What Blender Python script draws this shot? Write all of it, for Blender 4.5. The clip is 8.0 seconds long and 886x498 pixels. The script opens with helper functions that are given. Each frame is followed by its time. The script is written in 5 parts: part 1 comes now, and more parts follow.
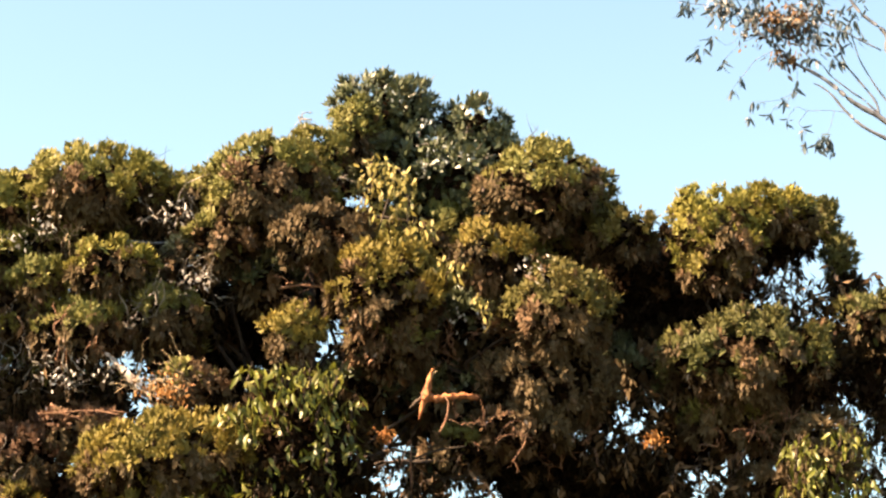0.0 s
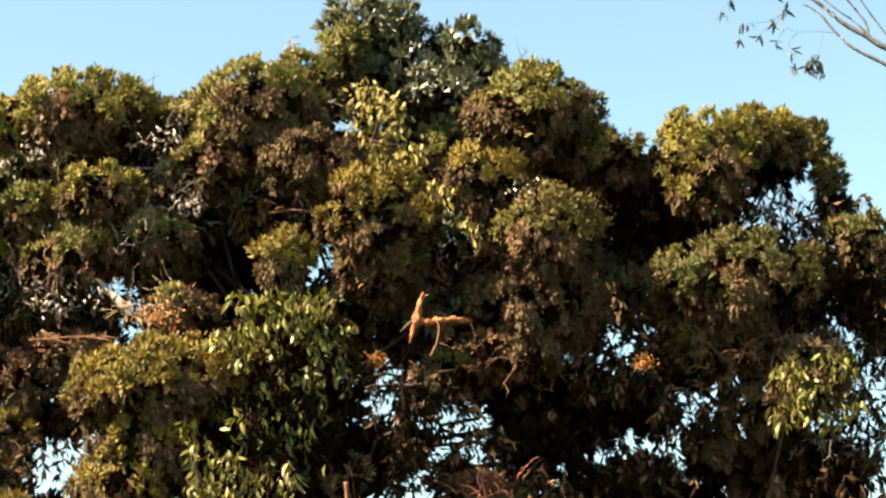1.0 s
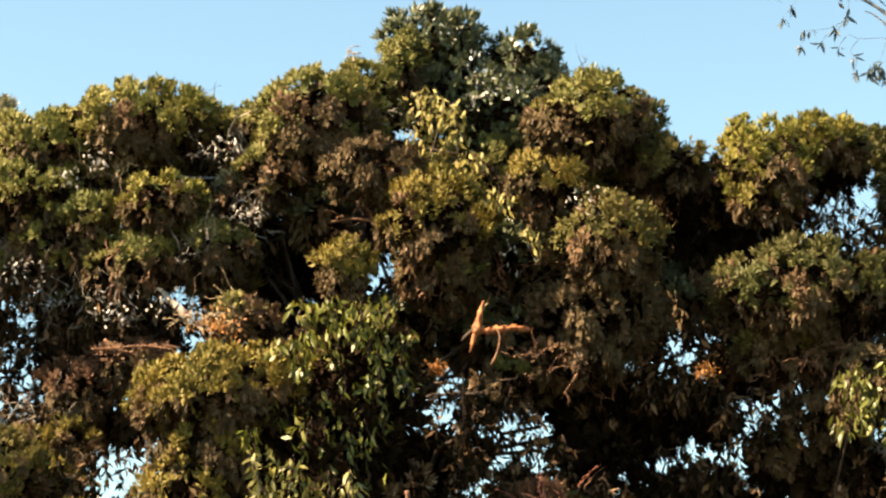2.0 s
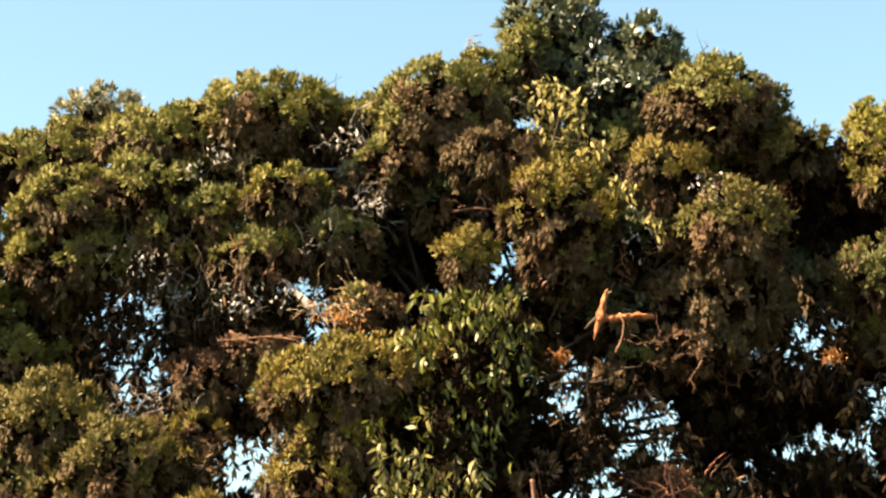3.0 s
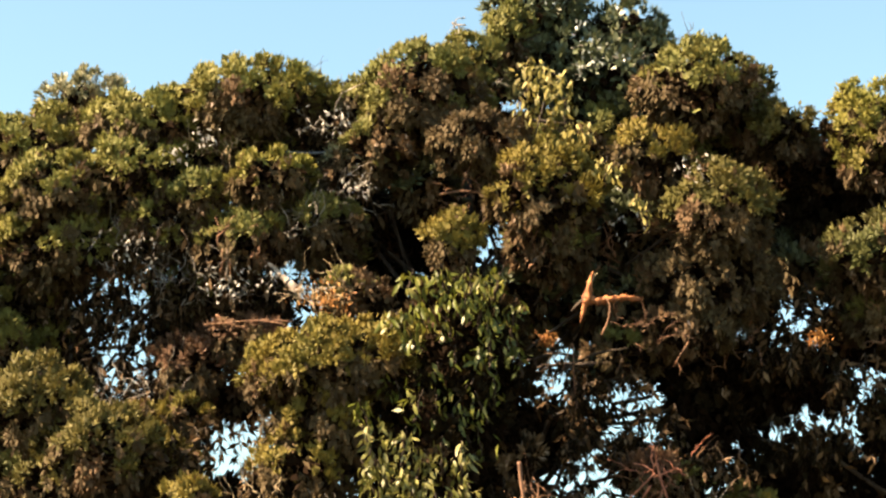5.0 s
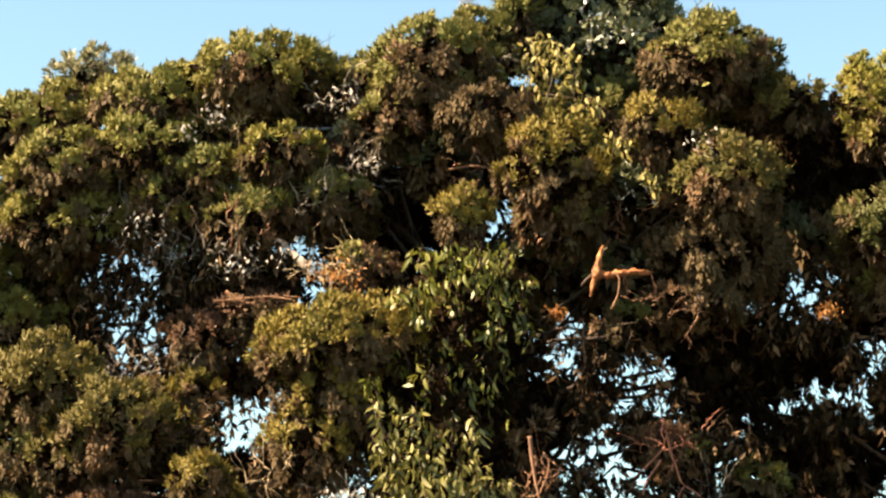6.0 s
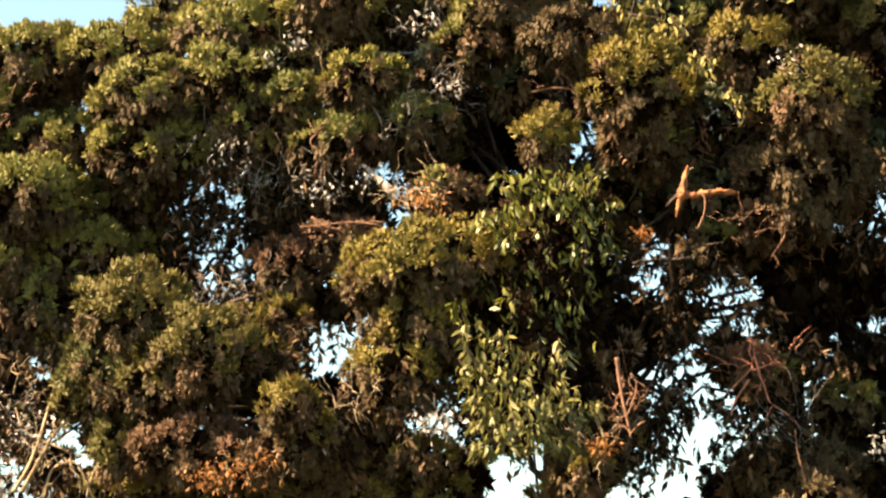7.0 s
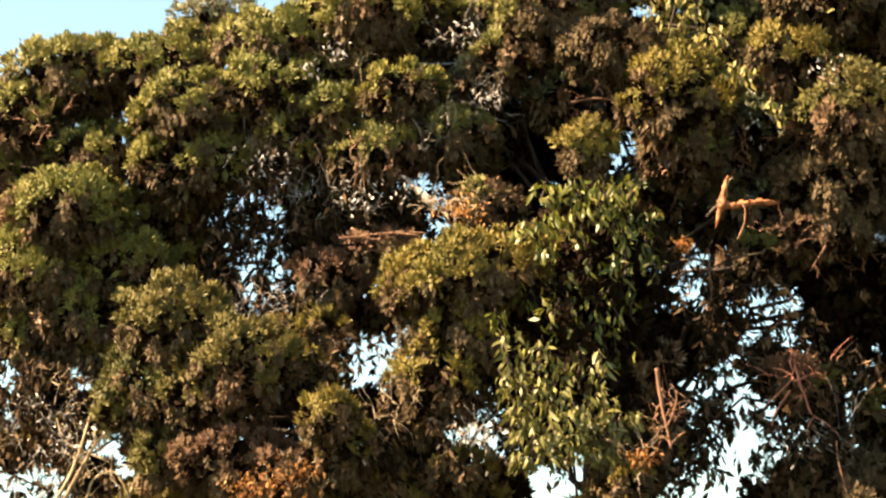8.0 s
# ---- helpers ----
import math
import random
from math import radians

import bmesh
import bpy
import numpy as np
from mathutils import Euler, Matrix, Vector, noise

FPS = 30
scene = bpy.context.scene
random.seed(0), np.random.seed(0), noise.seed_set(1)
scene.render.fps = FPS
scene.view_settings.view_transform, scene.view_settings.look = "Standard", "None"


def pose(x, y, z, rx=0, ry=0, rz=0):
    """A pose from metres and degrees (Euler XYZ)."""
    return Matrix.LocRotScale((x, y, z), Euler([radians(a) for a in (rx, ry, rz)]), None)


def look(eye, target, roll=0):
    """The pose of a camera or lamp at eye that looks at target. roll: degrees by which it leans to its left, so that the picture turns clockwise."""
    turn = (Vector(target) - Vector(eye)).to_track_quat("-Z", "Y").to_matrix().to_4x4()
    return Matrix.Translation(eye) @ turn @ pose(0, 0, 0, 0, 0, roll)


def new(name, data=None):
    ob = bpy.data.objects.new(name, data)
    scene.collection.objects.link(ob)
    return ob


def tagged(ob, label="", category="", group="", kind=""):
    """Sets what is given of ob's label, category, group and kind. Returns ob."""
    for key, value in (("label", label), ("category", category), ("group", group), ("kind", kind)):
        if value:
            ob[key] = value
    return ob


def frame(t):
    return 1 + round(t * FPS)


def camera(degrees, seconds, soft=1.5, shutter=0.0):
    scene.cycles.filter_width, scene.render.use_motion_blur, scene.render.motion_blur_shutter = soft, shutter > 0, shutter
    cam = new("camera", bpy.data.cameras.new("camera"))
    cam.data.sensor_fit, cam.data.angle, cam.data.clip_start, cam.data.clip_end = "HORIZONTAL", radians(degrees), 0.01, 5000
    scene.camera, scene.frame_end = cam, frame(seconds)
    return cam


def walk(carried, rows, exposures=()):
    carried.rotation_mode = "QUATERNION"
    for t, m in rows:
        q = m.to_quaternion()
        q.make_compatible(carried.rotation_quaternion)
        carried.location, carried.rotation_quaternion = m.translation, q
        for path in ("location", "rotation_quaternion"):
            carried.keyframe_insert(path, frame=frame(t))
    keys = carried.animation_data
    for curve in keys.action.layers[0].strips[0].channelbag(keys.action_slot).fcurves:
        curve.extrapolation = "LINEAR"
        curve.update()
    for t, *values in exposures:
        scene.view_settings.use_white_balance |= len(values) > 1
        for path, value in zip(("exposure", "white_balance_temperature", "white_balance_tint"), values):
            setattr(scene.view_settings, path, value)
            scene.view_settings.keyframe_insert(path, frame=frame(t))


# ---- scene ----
cam = camera(24.0, 8.0, soft=2.4)
EYE = 1.6
# seconds, tilt up, lean, turn to the left
ROWS = [
    (0.0, 18.000, 0.000, -0.000),
    (0.2, 17.477, 0.022, -0.129),
    (0.5, 16.561, 0.232, -0.077),
    (1.0, 15.907, 0.420, -0.162),
    (1.5, 15.726, 0.461, -0.164),
    (1.8, 15.666, 0.520, 0.126),
    (2.0, 16.151, 0.100, 1.476),
    (2.2, 15.653, 0.031, 3.878),
    (3.3, 15.974, -0.177, 4.922),
    (3.5, 16.036, -0.081, 4.774),
    (4.0, 15.860, -0.043, 4.866),
    (4.5, 15.892, -0.062, 4.819),
    (4.7, 15.652, 0.055, 4.676),
    (5.8, 15.049, 0.316, 4.637),
    (6.0, 14.696, 0.398, 4.927),
    (6.2, 14.070, 0.468, 5.420),
    (6.5, 12.593, 0.747, 6.245),
    (6.7, 12.536, 0.747, 6.740),
    (7.0, 12.614, 0.702, 7.402),
    (7.5, 12.687, 0.611, 8.050),
    (8.0, 12.919, 0.514, 8.473),
]
walk(cam, [(t, pose(0, 0, EYE, 90 + tilt, lean, turn)) for t, tilt, lean, turn in ROWS], [(0.0, 3.09, 7450, 12), (0.5, 3.04, 7400, 10), (1.0, 2.82, 7050, 4), (1.5, 2.74, 7050, 4), (2.0, 2.76, 7050, 4), (3.5, 2.83, 7050, 4), (6.0, 2.77, 7050, 4), (6.8, 2.96, 7250, 7), (8.0, 3.0, 7250, 7)])

# ---- light ----
SUN_TO = Vector((-0.68, -0.27, 0.68)).normalized()
world = bpy.data.worlds.new("sky")
scene.world = world
world.use_nodes = True
wn = world.node_tree
sky = wn.nodes.new("ShaderNodeTexSky")
sky.sky_type = "NISHITA"
sky.sun_disc = False
sky.sun_elevation = math.asin(SUN_TO.z)
sky.sun_rotation = math.atan2(SUN_TO.x, SUN_TO.y)
sky.air_density, sky.dust_density, sky.ozone_density = 1.0, 0.6, 1.5
haze = wn.nodes.new("ShaderNodeMix")
haze.data_type, haze.blend_type = "RGBA", "MULTIPLY"
haze.inputs[0].default_value, haze.inputs[7].default_value = 1.0, (1.0, 1.02, 0.885, 1)
wn.links.new(sky.outputs[0], haze.inputs[6])
wn.links.new(haze.outputs[2], wn.nodes["Background"].inputs[0])
wn.nodes["Background"].inputs[1].default_value = 0.05
sun = new("sun", bpy.data.lights.new("sun", "SUN"))
sun.data.energy, sun.data.angle, sun.data.color = 5.0, radians(0.6), (1.0, 0.745, 0.52)
sun.matrix_world = look(SUN_TO * 60, (0, 0, 0))


# ---- materials ----
def material(name):
    m = bpy.data.materials.new(name)
    m.use_nodes = True
    nt = m.node_tree
    return m, nt, nt.nodes["Principled BSDF"]


def ramp(nt, source, stops):
    r = nt.nodes.new("ShaderNodeValToRGB")
    for e in range(len(stops) - 2):
        r.color_ramp.elements.new(0.5)
    for e, (p, c) in zip(r.color_ramp.elements, stops):
        e.position, e.color = p, (*c, 1)
    nt.links.new(source, r.inputs[0])
    return r.outputs[0]


def noise_node(nt, scale, detail=3.0):
    co = nt.nodes.new("ShaderNodeTexCoord")
    n = nt.nodes.new("ShaderNodeTexNoise")
    n.inputs["Scale"].default_value, n.inputs["Detail"].default_value = scale, detail
    nt.links.new(co.outputs["Object"], n.inputs["Vector"])
    return n.outputs["Fac"]


def mix_colour(nt, fac, a, b, mode="MIX"):
    x = nt.nodes.new("ShaderNodeMix")
    x.data_type, x.blend_type = "RGBA", mode
    if isinstance(fac, float):
        x.inputs[0].default_value = fac
    else:
        nt.links.new(fac, x.inputs[0])
    for i, v in ((6, a), (7, b)):
        if isinstance(v, tuple):
            x.inputs[i].default_value = (*v, 1)
        else:
            nt.links.new(v, x.inputs[i])
    return x.outputs[2]


def leaf_material(name, stops, patch, through_leaf=0.18, rough=0.6, per="island", gloss=0.15):
    """Leaves: each its own tint, drifting in patches through the crown, thin enough to let light through."""
    m, nt, p = material(name)
    if per == "island":
        rnd = nt.nodes.new("ShaderNodeNewGeometry").outputs["Random Per Island"]
    else:
        rnd = nt.nodes.new("ShaderNodeObjectInfo").outputs["Random"]
    col = ramp(nt, rnd, stops)
    big = noise_node(nt, 1.1)
    fine = noise_node(nt, 5.0)
    col = mix_colour(nt, ramp(nt, big, [(0.42, (0, 0, 0)), (0.66, (1, 1, 1))]), col, mix_colour(nt, 0.65, col, patch))
    col = mix_colour(nt, 0.4, col, ramp(nt, fine, [(0.32, (0.4, 0.38, 0.32)), (0.66, (1, 1, 1))]), "MULTIPLY")
    nt.links.new(col, p.inputs["Base Color"])
    p.inputs["Roughness"].default_value = rough
    p.inputs["Specular IOR Level"].default_value = gloss
    t = nt.nodes.new("ShaderNodeBsdfTranslucent")
    nt.links.new(col, t.inputs[0])
    mix = nt.nodes.new("ShaderNodeMixShader")
    mix.inputs[0].default_value = through_leaf
    nt.links.new(p.outputs[0], mix.inputs[1])
    nt.links.new(t.outputs[0], mix.inputs[2])
    nt.links.new(mix.outputs[0], nt.nodes["Material Output"].inputs[0])
    return m


LEAF = leaf_material("olive_leaf", [(0.0, (0.1204, 0.1130, 0.0325)), (0.5, (0.1448, 0.1350, 0.0398)), (0.9, (0.1673, 0.1550, 0.0472)), (0.985, (0.1938, 0.1800, 0.0608)), (1.0, (0.2856, 0.2600, 0.1573))], (0.1204, 0.1360, 0.0420))
LEAF_PALE = leaf_material("pale_olive_leaf", [(0.0, (0.1367, 0.1270, 0.0342)), (0.5, (0.1632, 0.1510, 0.0408)), (0.9, (0.1856, 0.1720, 0.0484)), (0.985, (0.2142, 0.1980, 0.0646)), (1.0, (0.3060, 0.2850, 0.1615))], (0.1346, 0.1480, 0.0427))
LEAF_DEEP = leaf_material("deep_olive_leaf", [(0.0, (0.0640, 0.0620, 0.0194)), (0.5, (0.0800, 0.0760, 0.0239)), (0.9, (0.0960, 0.0900, 0.0296)), (1.0, (0.1500, 0.1400, 0.0798))], (0.0640, 0.0760, 0.0251))
LEAF_OCHRE = leaf_material("ochre_leaf", [(0.0, (0.1285, 0.1010, 0.0231)), (0.5, (0.1530, 0.1200, 0.0281)), (0.9, (0.1754, 0.1370, 0.0331)), (1.0, (0.2193, 0.1720, 0.0561))], (0.1285, 0.1200, 0.0301))
LEAF_MID = leaf_material("dull_olive_leaf", [(0.0, (0.0918, 0.0770, 0.0226)), (0.5, (0.1102, 0.0920, 0.0266)), (0.9, (0.1275, 0.1070, 0.0328)), (1.0, (0.1836, 0.1600, 0.0872))], (0.0918, 0.0900, 0.0277))
LEAF_BRIGHT = leaf_material("yellow_green_leaf", [(0.0, (0.1363, 0.1232, 0.0264)), (0.5, (0.1692, 0.1523, 0.0345)), (1.0, (0.2068, 0.1843, 0.0494))], (0.1410, 0.1474, 0.0345))
# twigs darker than the bark: the shade inside crowns is put into their colour
TWIG_SHADE = leaf_material("inner_twigs_with_shade", [(0.0, (0.0062, 0.0034, 0.0018)), (0.7, (0.0139, 0.0078, 0.0040)), (0.95, (0.0246, 0.0154, 0.0092)), (1.0, (0.0678, 0.0523, 0.0400))], (0.0123, 0.0062, 0.0030), 0.05, 0.85, gloss=0.04)
LEAF_GREY = leaf_material("grey_green_leaf", [(0.0, (0.1250, 0.1225, 0.0625)), (0.6, (0.1875, 0.1812, 0.1000)), (1.0, (0.3750, 0.3500, 0.2500))], (0.1750, 0.1750, 0.1000))
# near-black leaf: deep shade behind and between crowns is put into its colour
LEAF_SHADE = leaf_material("near_black_shade_leaf", [(0.0, (0.0096, 0.0066, 0.0029)), (0.6, (0.0178, 0.0113, 0.0048)), (0.96, (0.0323, 0.0195, 0.0086)), (1.0, (0.0969, 0.0564, 0.0385))], (0.0145, 0.0113, 0.0053), 0.12, gloss=0.04)
# the treetop's own dark green; on tall_tree it paints shade between domes
LEAF_TOP_AND_SHADE = leaf_material("treetop_and_shade_leaf", [(0.0, (0.0410, 0.0510, 0.0256)), (0.6, (0.0738, 0.0850, 0.0394)), (0.93, (0.1230, 0.1319, 0.0651)), (1.0, (0.2025, 0.2170, 0.1600))], (0.0656, 0.0850, 0.0464), 0.15, 0.42, gloss=0.35)
DRY = leaf_material("dry_leaf", [(0.0, (0.0680, 0.0420, 0.0220)), (0.5, (0.1080, 0.0680, 0.0360)), (0.9, (0.1450, 0.0930, 0.0520)), (0.97, (0.2200, 0.1500, 0.1050)), (1.0, (0.4000, 0.3100, 0.2600))], (0.1150, 0.0660, 0.0360), 0.1, 0.8)
BROWN = leaf_material("brown_underleaf", [(0.0, (0.0714, 0.0524, 0.0261)), (0.6, (0.0897, 0.0650, 0.0326)), (0.98, (0.1101, 0.0795, 0.0435)), (1.0, (0.1938, 0.1436, 0.1251))], (0.0795, 0.0543, 0.0316), 0.18, 0.75)
RUSSET = leaf_material("russet_leaf", [(0.0, (0.0900, 0.0520, 0.0308)), (0.6, (0.1150, 0.0660, 0.0388)), (0.97, (0.1400, 0.0820, 0.0524)), (1.0, (0.2400, 0.1650, 0.1368))], (0.1050, 0.0520, 0.0319), 0.15, 0.75)
# pale dead leaves; leaf glints and flecks of sky are painted with it too
PALE_FLECK = leaf_material("pale_dead_and_glint_leaf", [(0.0, (0.2, 0.185, 0.17)), (0.6, (0.38, 0.36, 0.34)), (1.0, (0.58, 0.56, 0.54))], (0.32, 0.29, 0.27), 0.15, 0.6)
# pale leaf colour that paints the sky's reflection on glossy leaves
GLINT = leaf_material("glint_leaf", [(0.0, (0.13, 0.15, 0.145)), (1.0, (0.30, 0.33, 0.33))], (0.22, 0.25, 0.25), 0.1, 0.4, gloss=0.4)
ORANGE = leaf_material("orange_dead_leaf", [(0.0, (0.1404, 0.0678, 0.0231)), (0.6, (0.2984, 0.1377, 0.0425)), (1.0, (0.4212, 0.2437, 0.0966))], (0.2106, 0.0763, 0.0309), 0.25, 0.6)
YELLOW_STOPS = [(0.0, (0.14, 0.122, 0.032)), (0.5, (0.27, 0.24, 0.075)), (1.0, (0.42, 0.38, 0.19))]
YELLOW = leaf_material("yellowing_leaf", YELLOW_STOPS, (0.09, 0.065, 0.01))
YELLOW_EACH = leaf_material("yellowing_leaf_single", YELLOW_STOPS, (0.09, 0.065, 0.01), per="object")
BROAD_STOPS = [(0.0, (0.0540, 0.0630, 0.0100)), (0.5, (0.1200, 0.1310, 0.0200)), (0.85, (0.1950, 0.1900, 0.0380)), (1.0, (0.3300, 0.2950, 0.1150))]
BROAD = leaf_material("broad_leaf", BROAD_STOPS, (0.05, 0.062, 0.009), 0.25, 0.42, gloss=0.3)
BROAD_EACH = leaf_material("broad_leaf_single", BROAD_STOPS, (0.05, 0.062, 0.009), 0.25, 0.42, "object", 0.3)
FADED_STOPS = [(0.0, (0.0680, 0.0690, 0.0170)), (0.5, (0.1550, 0.1500, 0.0400)), (0.8, (0.2500, 0.2300, 0.0800)), (1.0, (0.4000, 0.3650, 0.1900))]
FADED = leaf_material("faded_broad_leaf", FADED_STOPS, (0.06, 0.066, 0.014), 0.25, 0.42, gloss=0.3)
FADED_EACH = leaf_material("faded_broad_leaf_single", FADED_STOPS, (0.06, 0.066, 0.014), 0.25, 0.42, "object", 0.3)
GUM_EACH = leaf_material("gum_leaf", [(0.0, (0.032, 0.052, 0.062)), (0.65, (0.056, 0.082, 0.095)), (0.9, (0.1, 0.12, 0.13)), (1.0, (0.26, 0.26, 0.26))], (0.05, 0.07, 0.085), per="object")


def bark_material(name, dark, light):
    m, nt, p = material(name)
    co = nt.nodes.new("ShaderNodeTexCoord")
    mp = nt.nodes.new("ShaderNodeMapping")
    mp.inputs["Scale"].default_value = (1, 1, 0.25)
    nt.links.new(co.outputs["Object"], mp.inputs[0])
    n = nt.nodes.new("ShaderNodeTexNoise")
    n.inputs["Scale"].default_value, n.inputs["Detail"].default_value = 14, 6
    nt.links.new(mp.outputs[0], n.inputs["Vector"])
    col = ramp(nt, n.outputs["Fac"], [(0.35, dark), (0.65, light)])
    nt.links.new(mix_colour(nt, 0.4, col, ramp(nt, noise_node(nt, 2.0), [(0.3, (0.5, 0.45, 0.4)), (0.7, (1, 1, 1))]), "MULTIPLY"), p.inputs["Base Color"])
    p.inputs["Roughness"].default_value = 0.85
    b = nt.nodes.new("ShaderNodeBump")
    b.inputs["Strength"].default_value, b.inputs["Distance"].default_value = 0.6, 0.02
    nt.links.new(n.outputs["Fac"], b.inputs["Height"])
    nt.links.new(b.outputs[0], p.inputs["Normal"])
    return m


BARK = bark_material("brown_bark", (0.016, 0.009, 0.006), (0.05, 0.03, 0.017))
TORN = bark_material("torn_orange_wood", (0.12, 0.034, 0.012), (0.42, 0.16, 0.055))
RED_BARK = bark_material("reddish_bark", (0.09, 0.042, 0.024), (0.27, 0.135, 0.075))
PALE_BARK = bark_material("pale_grey_bark", (0.05, 0.058, 0.075), (0.12, 0.132, 0.16))
TWIG = bark_material("grey_dead_twig", (0.1, 0.088, 0.078), (0.26, 0.23, 0.2))
ROOT_RED = bark_material("bright_red_bark", (0.14, 0.045, 0.03), (0.42, 0.16, 0.1))
PALE_WOOD = bark_material("pale_split_wood", (0.2, 0.165, 0.14), (0.48, 0.42, 0.38))
STRAW = bark_material("pale_straw_twig", (0.17, 0.12, 0.07), (0.42, 0.32, 0.2))


# ---- helpers for plants ----
def part(name, me, mats, parent, label="", kind=""):
    for m in mats:
        me.materials.append(m)
    ob = new(name, me)
    ob.parent = parent
    return tagged(ob, label, kind=kind)


def unit(v):
    return v / np.maximum(np.linalg.norm(v, axis=1, keepdims=True), 1e-9)


def leaf_mesh(name, at, along, length, width, slots, rng, out=None):
    """One mesh of many four-cornered folded leaves that start at `at` and run along `along`."""
    n = len(at)
    side = unit(np.cross(along, rng.normal(size=(n, 3)) * (1.0 if out is None else 0.16) + (0.0 if out is None else out)))
    face = np.cross(along, side)
    length, width = length[:, None], width[:, None]
    mid = at + along * length * 0.45 - face * length * 0.06
    tip = at + along * length - face * length * rng.uniform(-0.1, 0.25, (n, 1))
    co = np.stack([at, mid - side * width / 2 + face * width * 0.18, tip, mid + side * width / 2 + face * width * 0.18], 1).reshape(-1, 3)
    me = bpy.data.meshes.new(name)
    me.vertices.add(4 * n)
    me.vertices.foreach_set("co", co.astype(np.float32).ravel())
    me.loops.add(4 * n)
    me.loops.foreach_set("vertex_index", np.arange(4 * n, dtype=np.int32))
    me.polygons.add(n)
    me.polygons.foreach_set("loop_start", np.arange(0, 4 * n, 4, dtype=np.int32))
    me.polygons.foreach_set("material_index", slots.astype(np.int32))
    me.update(calc_edges=True)
    return me


def tube_mesh(name, paths, sides=7, ragged=0.12):
    """Tapered, slightly uneven tubes, one for each path of (point, radius)."""
    bm = bmesh.new()
    for path in paths:
        rings = []
        for i, (p, r) in enumerate(path):
            a, b = path[max(i - 1, 0)][0], path[min(i + 1, len(path) - 1)][0]
            d = (Vector(b) - Vector(a)).normalized()
            u = d.orthogonal().normalized()
            w = d.cross(u)
            rings.append([bm.verts.new(Vector(p) + (u * math.cos(k * math.tau / sides) + w * math.sin(k * math.tau / sides)) * r * (1 + ragged * math.sin(3 * k + i) + 0.8 * (ragged - 0.12) * math.sin(7.3 * k + 2.1 * i))) for k in range(sides)])
        for ra, rb in zip(rings, rings[1:]):
            for k in range(sides):
                f = bm.faces.new((ra[k], ra[(k + 1) % sides], rb[(k + 1) % sides], rb[k]))
                f.smooth = True
        bm.faces.new(rings[0][::-1])
        bm.faces.new(rings[-1])
    me = bpy.data.meshes.new(name)
    bm.to_mesh(me)
    bm.free()
    return me


def bent(a, b, r0, r1, sag=0.15, steps=9, wobble=0.06, seed=0):
    """A path from a to b that bows upward and wanders, thinning from r0 to r1."""
    rnd = random.Random(seed)
    a, b = Vector(a), Vector(b)
    span = (b - a).length
    out = []
    for i in range(steps):
        s = i / (steps - 1)
        p = a.lerp(b, s) + Vector((0, 0, sag * span * math.sin(math.pi * s)))
        if 0 < i < steps - 1:
            p += Vector([rnd.uniform(-wobble, wobble) * span * 0.5 for _ in range(3)])
        out.append((p, r0 + (r1 - r0) * s))
    return out


def tree(name, x, y, top, girth, label, leaf, lean=0.0):
    """A tree's base: an empty with a tapered trunk. Crowns and limbs are added by foliage()."""
    ob = tagged(new(name), label, "tree")
    ob.location = (x, y, 0)
    path = [(Vector((lean * s * s + 0.15 * math.sin(5 * s + x), 0.1 * math.cos(4 * s + x), top * s - 0.1)), girth * (1.25 if s == 0 else 1 - 0.6 * s)) for s in [i / 10 for i in range(11)]]
    part("trunk", tube_mesh("trunk", [path], 12), [BARK], ob)
    return ob, path, leaf


